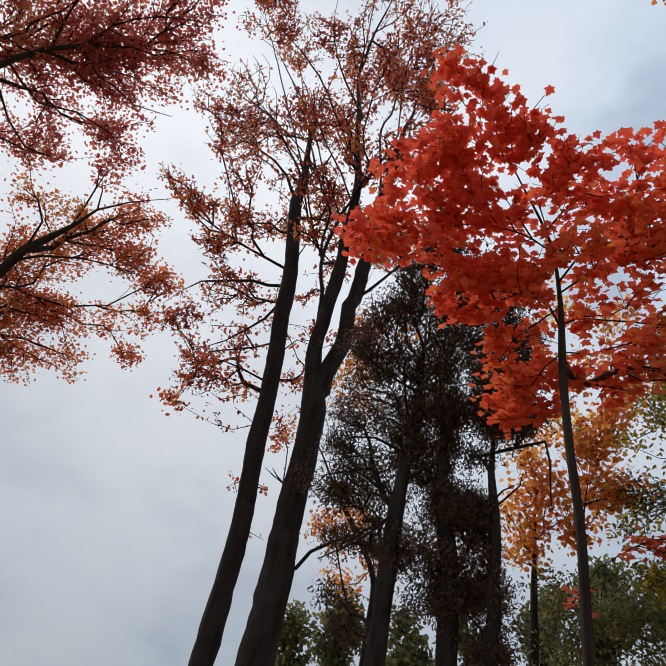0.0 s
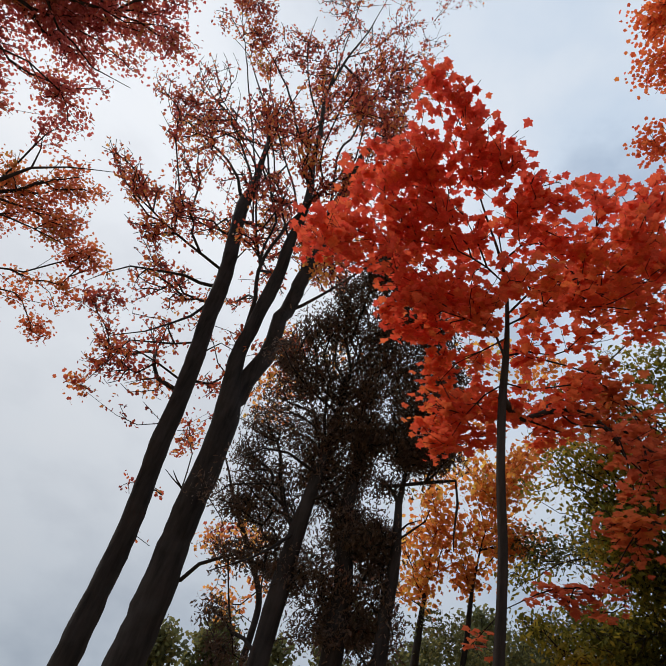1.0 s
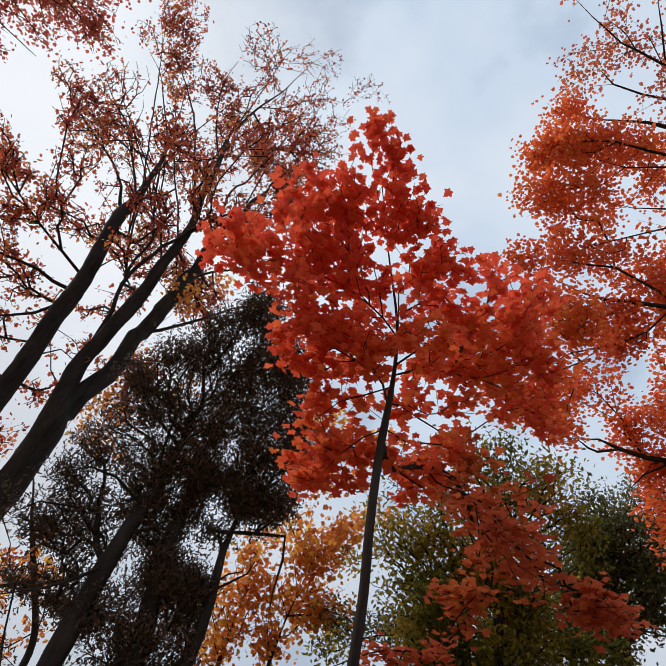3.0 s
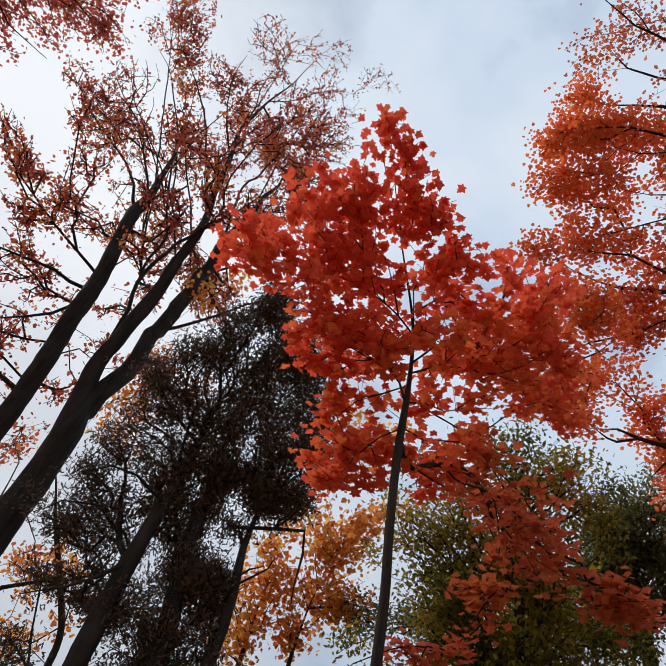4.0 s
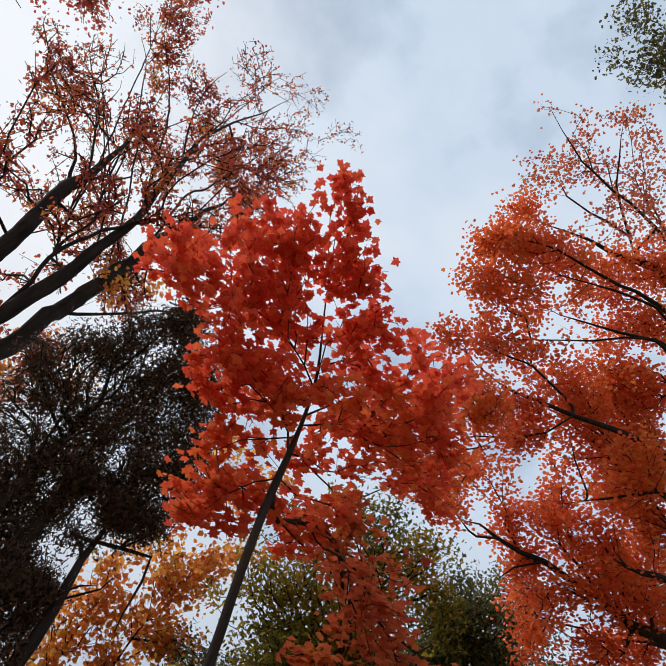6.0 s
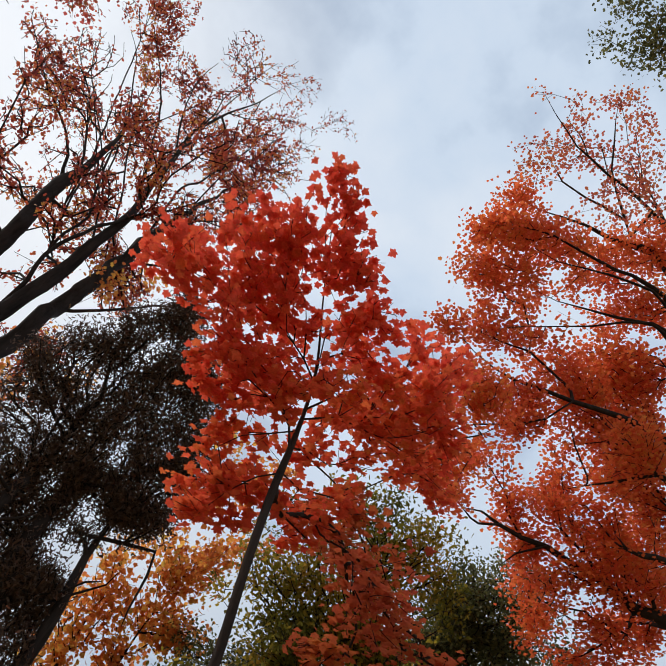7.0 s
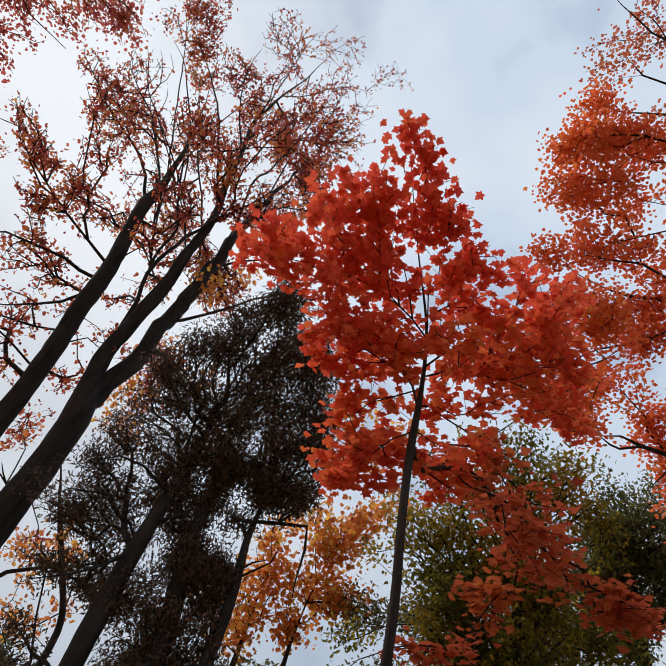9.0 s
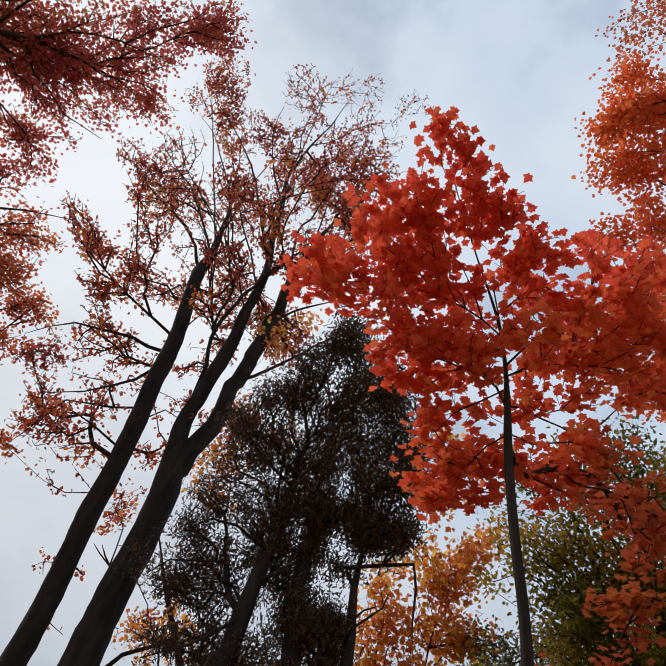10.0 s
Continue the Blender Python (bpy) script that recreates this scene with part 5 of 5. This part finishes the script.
LOBES_M5 = [
    (2.86, 4.04, 5.31, 0.23, 0.62), (3.26, 4.03, 5.20, 0.27, 0.62), (3.23, 3.71, 5.28, 0.23, 0.62), (3.18, 3.56, 4.70, 0.24, 0.62),
    (3.77, 3.82, 4.91, 0.26, 0.62), (3.55, 3.55, 5.15, 0.22, 0.62), (3.72, 3.52, 4.51, 0.20, 0.62), (3.82, 3.40, 5.04, 0.18, 0.62),
    (3.78, 3.87, 4.57, 0.21, 0.62), (3.04, 3.66, 5.46, 0.19, 0.62), (3.91, 3.59, 4.49, 0.14, 0.62), (3.50, 4.37, 4.45, 0.18, 0.496),
    (3.44, 3.97, 4.27, 0.13, 0.496), (3.55, 4.20, 4.18, 0.20, 0.496), (4.09, 3.19, 4.33, 0.23, 0.62), (4.43, 3.22, 4.41, 0.20, 0.62),
    (4.15, 3.46, 4.28, 0.13, 0.62),
]
LOBES_M6 = [
    (2.54, 3.59, 6.19, 0.29, 0.75), (2.60, 3.22, 6.15, 0.28, 0.75), (2.71, 2.96, 6.25, 0.24, 0.75), (2.54, 2.51, 5.94, 0.21, 0.75),
    (3.06, 3.67, 6.34, 0.30, 0.75), (3.14, 3.30, 6.29, 0.29, 0.75), (3.05, 2.84, 6.12, 0.27, 0.75), (3.33, 3.36, 6.00, 0.24, 0.75),
    (3.46, 3.12, 5.86, 0.24, 0.75), (3.53, 3.06, 5.56, 0.15, 0.525), (3.51, 2.95, 6.14, 0.24, 0.75), (2.64, 2.66, 6.45, 0.20, 0.75),
    (2.68, 2.45, 6.50, 0.16, 0.6),
]
LOBES_B3 = [
    (-0.14, 14.65, 9.84, 0.51, 0.25), (-0.23, 10.60, 9.74, 0.33, 0.25), (-1.02, 11.83, 11.57, 0.49, 0.25), (-1.03, 10.10, 12.23, 0.48, 0.25),
    (0.84, 11.80, 10.65, 0.48, 0.4), (1.32, 11.69, 11.00, 0.38, 0.4), (0.89, 10.44, 10.45, 0.45, 0.4), (1.33, 12.22, 10.34, 0.48, 0.35),
    (0.82, 13.68, 7.06, 0.37, 0.325), (1.41, 16.57, 7.97, 0.41, 0.325), (0.91, 14.57, 7.00, 0.34, 0.25), (-0.39, 13.36, 8.58, 0.35, 0.25),
    (-1.50, 9.20, 13.15, 0.57, 0.12), (-2.27, 8.66, 13.04, 0.55, 0.25), (-1.55, 7.70, 13.42, 0.54, 0.35), (-1.49, 7.07, 14.30, 0.56, 0.25),
]
LOBES_A3 = [
    (-0.60, 13.19, 9.28, 0.56, 0.26), (-0.42, 13.11, 9.94, 0.47, 0.26), (-0.50, 14.96, 8.99, 0.35, 0.26), (-1.31, 14.89, 7.68, 0.27, 0.182),
    (-0.48, 13.62, 7.26, 0.21, 0.182), (-0.91, 12.27, 11.15, 0.49, 0.26), (-2.54, 10.35, 12.29, 0.57, 0.364), (-2.99, 11.09, 12.14, 0.58, 0.364),
    (-2.75, 10.81, 10.98, 0.45, 0.26), (-2.08, 12.18, 11.30, 0.48, 0.26), (-2.74, 13.04, 10.03, 0.47, 0.338), (-2.95, 14.00, 9.99, 0.39, 0.26),
    (-1.80, 13.63, 9.49, 0.42, 0.26), (-2.94, 9.83, 13.49, 0.59, 0.26), (-3.38, 8.55, 12.79, 0.49, 0.338),
]
LOBES_T3 = [
    (-4.68, 7.49, 10.65, 0.43, 0.5), (-4.22, 7.63, 10.43, 0.29, 0.5), (-4.75, 8.10, 10.54, 0.37, 0.5), (-4.33, 7.42, 11.66, 0.39, 0.5),
    (-3.92, 6.87, 12.58, 0.40, 0.5), (-3.93, 7.07, 11.85, 0.31, 0.35), (-3.23, 5.87, 12.31, 0.38, 0.5), (-3.31, 6.37, 11.91, 0.30, 0.4),
    (-3.20, 5.19, 13.33, 0.47, 0.5), (-2.88, 5.38, 13.83, 0.33, 0.4), (-3.46, 5.26, 12.97, 0.46, 0.5), (-4.48, 5.68, 11.54, 0.56, 0.5),
    (-4.99, 6.38, 11.11, 0.56, 0.5), (-4.47, 5.86, 13.14, 0.55, 0.5), (-4.13, 9.12, 10.30, 0.46, 0.5), (-3.79, 9.01, 9.11, 0.43, 0.5),
    (-3.59, 9.92, 9.51, 0.39, 0.5), (-3.55, 8.96, 9.70, 0.30, 0.5),
]
LOBES_T3 += [
    (-3.12, 9.82, 9.38, 0.23, 0.35), (-3.51, 10.21, 8.87, 0.30, 0.5),
]
LOBES_B4 = [
    (-0.38, 8.49, 14.58, 0.69, 0.5), (0.37, 8.37, 15.14, 0.72, 0.5), (0.64, 6.57, 13.22, 0.52, 0.5), (0.56, 8.45, 13.78, 0.58, 0.5),
    (1.13, 8.29, 14.63, 0.61, 0.5), (0.40, 9.58, 14.08, 0.61, 0.5), (0.72, 6.78, 15.19, 0.59, 0.35), (-0.29, 9.29, 14.39, 0.50, 0.5),
    (-0.26, 7.43, 14.66, 0.58, 0.4), (-0.08, 6.94, 15.07, 0.49, 0.35), (0.42, 6.32, 15.10, 0.38, 0.25), (-1.06, 8.29, 13.21, 0.54, 0.15),
    (-0.86, 9.05, 12.86, 0.45, 0.4),
]
LOBES_D3 = [
    (1.75, 6.96, 9.62, 0.42, 0.9), (2.31, 7.07, 9.52, 0.43, 0.9), (1.74, 7.22, 9.31, 0.42, 0.9), (2.51, 7.10, 8.93, 0.41, 0.9),
    (2.92, 7.27, 8.82, 0.35, 0.9), (2.95, 7.49, 8.36, 0.41, 0.9), (0.85, 9.50, 6.19, 0.37, 0.5), (1.34, 9.59, 6.17, 0.38, 0.5),
    (0.70, 9.42, 6.61, 0.32, 0.5), (0.75, 10.04, 6.14, 0.32, 0.5), (1.29, 9.61, 5.43, 0.30, 0.35), (2.10, 10.21, 5.39, 0.32, 0.3),
]
LOBES_M7 = [
    (2.27, 3.53, 5.51, 0.18, 0.55), (1.58, 3.54, 6.13, 0.19, 0.55), (1.59, 3.54, 5.59, 0.18, 0.55), (1.88, 4.08, 5.75, 0.20, 0.55),
    (2.51, 3.52, 5.97, 0.20, 0.55), (1.16, 3.77, 5.92, 0.19, 0.55), (2.01, 3.57, 5.99, 0.16, 0.55), (0.91, 3.48, 6.35, 0.19, 0.55),
    (0.58, 3.44, 6.26, 0.19, 0.55), (0.48, 3.66, 6.01, 0.18, 0.55), (0.79, 3.53, 5.73, 0.21, 0.55), (2.10, 3.26, 6.40, 0.20, 0.55),
    (1.06, 2.97, 6.50, 0.15, 0.55),
]
LOBES_O5 = [
    (8.38, 4.29, 7.78, 0.39, 0.6), (8.59, 3.82, 8.04, 0.40, 0.6), (8.58, 3.32, 8.23, 0.46, 0.6), (8.91, 2.91, 8.76, 0.48, 0.6),
    (9.12, 3.06, 8.02, 0.39, 0.6), (9.19, 3.68, 7.97, 0.40, 0.6), (9.42, 4.41, 7.87, 0.35, 0.6), (9.74, 3.52, 7.85, 0.40, 0.6),
    (8.50, 4.58, 8.71, 0.36, 0.42), (8.36, 4.01, 8.47, 0.41, 0.6), (8.23, 3.31, 8.68, 0.47, 0.6), (8.03, 2.64, 9.07, 0.54, 0.6),
    (7.91, 3.23, 9.35, 0.49, 0.6), (7.64, 3.81, 9.61, 0.36, 0.36), (7.46, 2.45, 9.59, 0.47, 0.6), (7.17, 1.90, 9.84, 0.47, 0.6),
]
LOBES_K2 = [
    (11.02, 5.83, 10.29, 0.55, 1), (11.62, 6.63, 10.04, 0.56, 1), (11.93, 6.00, 9.92, 0.55, 1), (10.30, 6.94, 10.04, 0.55, 1),
    (10.33, 6.46, 10.49, 0.46, 1), (11.69, 5.30, 9.20, 0.42, 1), (10.78, 7.71, 9.69, 0.65, 1), (10.30, 8.43, 9.12, 0.64, 1),
    (11.47, 7.05, 9.42, 0.64, 1),
]
LOBES_Y3 = [
    (1.12, 14.36, 7.00, 0.43, 0.42), (1.82, 14.73, 7.54, 0.46, 0.42), (1.69, 15.09, 6.12, 0.43, 0.42), (2.41, 15.00, 6.01, 0.52, 0.42),
    (1.62, 15.41, 6.83, 0.36, 0.42), (2.20, 13.72, 6.28, 0.33, 0.42), (1.49, 13.62, 7.66, 0.35, 0.42), (0.82, 12.11, 9.53, 0.45, 0.42),
    (1.48, 12.86, 9.60, 0.38, 0.42), (1.31, 10.55, 13.91, 0.42, 0.42), (0.83, 9.13, 11.35, 0.34, 0.42), (2.18, 12.06, 11.62, 0.40, 0.42),
    (1.24, 12.41, 10.55, 0.47, 0.42),
]
LOBES_G3 = [
    (6.26, 7.74, 6.92, 0.46, 1.3), (6.77, 7.52, 6.89, 0.52, 1.3), (7.08, 7.52, 6.46, 0.57, 1.3), (6.91, 8.12, 6.59, 0.47, 1.3),
    (6.33, 8.27, 5.45, 0.44, 1.3), (7.23, 8.45, 5.66, 0.58, 1.3), (7.33, 7.92, 5.76, 0.57, 1.3), (7.20, 9.11, 5.40, 0.54, 1.3),
    (7.64, 8.81, 5.31, 0.52, 1.3), (6.78, 9.60, 5.55, 0.42, 1.3),
]
LOBES_G4 = [
    (7.47, 7.87, 6.98, 0.50, 1.2), (8.08, 7.68, 7.18, 0.51, 1.2), (8.09, 7.08, 6.39, 0.53, 1.2), (8.29, 8.02, 6.72, 0.57, 1.2),
    (7.99, 8.61, 6.76, 0.59, 1.2), (8.75, 6.88, 6.53, 0.54, 1.2), (9.13, 6.39, 7.15, 0.48, 1.2), (9.28, 6.49, 6.64, 0.60, 1.2),
    (7.30, 8.60, 6.48, 0.42, 1.2), (8.24, 6.85, 7.06, 0.41, 1.2),
]


# ---------------------------------------------------------------- ground
def ground():
    n, r = 48, 900.0
    verts, faces = [(0, 0, 0)], []
    radii = (3, 7, 13, 22, 40, 80, 200, r)
    for rad in radii:
        for k in range(n):
            a = 2 * math.pi * k / n
            verts.append((rad * math.cos(a), rad * math.sin(a), 0.0 if rad < 5 else 0.05 * math.sin(3 * a + rad)))
    for k in range(n):
        faces.append((0, 1 + k, 1 + (k + 1) % n))
    for ring in range(len(radii) - 1):
        for k in range(n):
            a, b = 1 + ring * n + k, 1 + ring * n + (k + 1) % n
            faces.append((a, a + n, b + n, b))
    return tagged(link_mesh("ground", verts, faces, GROUND), label="grass ground strewn with fallen red leaves", category="ground", kind="structure")


ground()

# ---------------------------------------------------------------- trees
def sort(lobes, kind, thin=1.0):
    """Lobes that bear another kind of leaf, more or less densely."""
    return [(x, y, z, r, dens * thin, kind) for x, y, z, r, dens in lobes]


def shaded(lobes):
    """The low inner boughs of the young maple turn orange later than its top."""
    return [(x, y, z, r, dens, 2 if x + 0.25 * y - 0.9 * (z - 6.0) > 3.1 else 0) for x, y, z, r, dens, *_ in lobes]


tree("red_maple", "young red maple with a slender dark trunk", STEM_M, shaded(LOBES_M + LOBES_M2 + sort(LOBES_M4, 0, 0.8) + sort(LOBES_M6, 0, 0.5) + LOBES_M7) + sort(LOBES_M3 + LOBES_M5, 1), BARK_SMOOTH,
     [(RED_LEAVES, "bright red maple leaves"), (SHADED_RUST_LEAVES, "rust-red leaves on a low spray, darkened for crown shade"), (EMBER_LEAVES, "orange-red leaves on the inner boughs")], 3,
     leaf=0.064, half=FINE_MAPLE_HALF, cover=2.1, per_tip=4, spread=0.05, flat=0.8, spray=0.2, gaps=-0.26, step=0.2, tip_radius=0.0022, wander=0.07,
     bare=0.2, own_leaves=(0.7, 2.6, 7.0), leaf_material=RED_SINGLE)
tree("orange_maple", "large maple in orange and red leaf", STEM_O, LOBES_O + LOBES_O2 + sort(LOBES_O3, 0, 0.6) + LOBES_O5 + sort(LOBES_O4, 1, 0.6), BARK_DARK,
     [(ORANGE_LEAVES, "orange-red maple leaves"), (ROSE_LEAVES, "thin rose-red leaves on the top twigs")], 5,
     leaf=0.058, cover=2.7, per_tip=12, spread=0.11, gaps=-0.13, flat=0.75, tip_radius=0.003,
     own_leaves=(4.4, 4.4, 10.2), leaf_material=ORANGE_SINGLE)
tree("tall_tree", "tall bare-stemmed tree with sparse wine-red leaves", STEM_A, LOBES_A + LOBES_A2 + LOBES_A3, BARK_DARK, WINE_LEAVES, 7,
     leaf=0.086, half=LOBED_HALF, cover=4.4, per_tip=6, spread=0.055, spray=0.6, gaps=0.02, flat=0.3, droop=1.2, tip_radius=0.0065, wander=0.2, thrift=0.2, bare=0.6, crown_label="sparse wine-red and rust leaves", group="tall trees")
tree("tall_tree", "tall forked tree with thinning russet crown", STEM_B, LOBES_B + LOBES_B2 + LOBES_B3 + LOBES_B4, BARK_DARK, WINE_LEAVES, 9,
     leaf=0.086, half=LOBED_HALF, cover=4.2, per_tip=6, spread=0.055, spray=0.6, gaps=0.02, flat=0.3, droop=1.2, tip_radius=0.0065, wander=0.2, thrift=0.2, bare=0.6, crown_label="thin russet leaves with bare twigs", group="tall trees")
tree("dark_evergreen", "dark dense evergreen with several stems", STEM_D, LOBES_D + LOBES_D2 + LOBES_D3, BARK_DARK, DARK_LEAVES, 11,
     leaf=0.07, half=FROND_HALF, cover=7.8, per_tip=18, spread=0.09, flat=0.1, gaps=-0.1, droop=1.3, tip_radius=0.004, wander=0.12, crown_label="nearly black evergreen foliage")
tree("crimson_maple", "spreading maple with crimson leaves on long boughs", STEM_T, LOBES_T + sort(LOBES_T2, 1) + LOBES_T3[:14] + sort(LOBES_T3[14:], 1), BARK_DARK,
     [(CRIMSON_LEAVES, "dull crimson leaves"), (RUSSET_LEAVES, "russet leaves with olive patches on the low bough")], 13,
     leaf=0.054, cover=2.6, per_tip=12, spread=0.09, gaps=-0.1, flat=0.5, droop=0.9, tip_radius=0.004, wander=0.12, thrift=0.3)
tree("amber_tree", "amber and orange tree behind the maples", STEM_Y, LOBES_Y + LOBES_Y0, BARK_DARK, YELLOW_LEAVES, 15,
     leaf=0.09, cover=2.6, per_tip=10, spread=0.13, gaps=-0.06, tip_radius=0.004, wander=0.16, thrift=0.3, crown_label="amber and orange leaves", group="amber trees")
tree("amber_tree", "slim amber tree behind the evergreen", STEM_Y2, LOBES_Y2 + LOBES_Y3, BARK_DARK, YELLOW_LEAVES, 16,
     leaf=0.1, half=LOBED_HALF, cover=2.9, per_tip=10, spread=0.14, tip_radius=0.004, wander=0.16, crown_label="thin amber leaves", group="amber trees")
tree("green_tree", "olive green tree turning yellow on top", STEM_G, LOBES_G + LOBES_G2 + LOBES_G3 + LOBES_G4, BARK_DARK, GREEN_LEAVES, 17,
     leaf=0.095, half=OVAL_HALF, cover=4.2, per_tip=8, spread=0.14, gaps=-0.12, droop=1.0, tip_radius=0.0035, wander=0.16, crown_label="olive leaves turning yellow")
tree("green_tree", "deep green broadleaf tree", STEM_K, LOBES_K + LOBES_K2, BARK_DARK, DEEP_LEAVES, 19,
     leaf=0.085, half=OVAL_HALF, cover=4.4, per_tip=10, spread=0.16, gaps=-0.12, tip_radius=0.0035, wander=0.16, crown_label="deep green leaves")


def far_tree(x, y, height, width, seed, label, foliage, cover):
    """A slender distant tree with an uneven, tapering crown."""
    rng = np.random.default_rng(seed)
    sway = rng.normal(0, 0.25, (3, 2))
    stem = [[(x, y, -0.1, 0.016 * height), (x + sway[0, 0], y + sway[0, 1], 0.4 * height, 0.011 * height),
             (x + sway[1, 0], y + sway[1, 1], 0.75 * height, 0.006 * height), (x + sway[2, 0], y + sway[2, 1], height, 0.02)]]
    lobes = []
    for k in range(22):
        u = rng.random()
        r = width * (0.30 + 0.16 * rng.random())
        out = width * (1.0 - 0.75 * u) * rng.random() ** 0.5
        a = rng.random() * 2 * math.pi
        lobes.append((x + out * math.cos(a), y + out * math.sin(a), height * (0.16 + 0.82 * u), r, 0.5 + 0.6 * rng.random()))
    return tree("far_tree", label, stem, lobes, BARK_DARK, foliage, seed, leaf=0.26, half=LOBED_HALF, cover=cover, per_tip=12, spread=0.24,
                tip_radius=0.008, wander=0.2, gaps=-0.2, spray=0.6, droop=1.0, crown_label="thin grey-green leaves", group="far trees")


# a loose row of trees behind, from the tall trunks round to the right
for k, (fx, fy, fh, fw) in enumerate(((1.6, 31, 9.5, 2.0), (4.2, 33, 11.0, 2.2), (6.8, 30, 10.0, 2.2), (9.6, 30, 12.5, 2.6), (12.2, 28, 11.5, 2.5),
                                      (15.0, 28, 13.5, 2.7), (17.0, 25, 12.5, 2.6), (19.5, 24, 14.0, 2.8), (21.5, 20, 13.0, 2.8), (23.5, 16, 14.5, 3.0))):
    far_tree(fx, fy, fh, fw, 40 + k, "slender grey-green tree in the distant row", DEEP_LEAVES, 6.0)
tree("green_tree", "tall tree with fading green leaves", STEM_U, LOBES_U, BARK_DARK, DEEP_LEAVES, 23,
     leaf=0.062, half=LOBED_HALF, cover=2.8, per_tip=8, spread=0.14, tip_radius=0.005, wander=0.12, crown_label="fading green leaves")
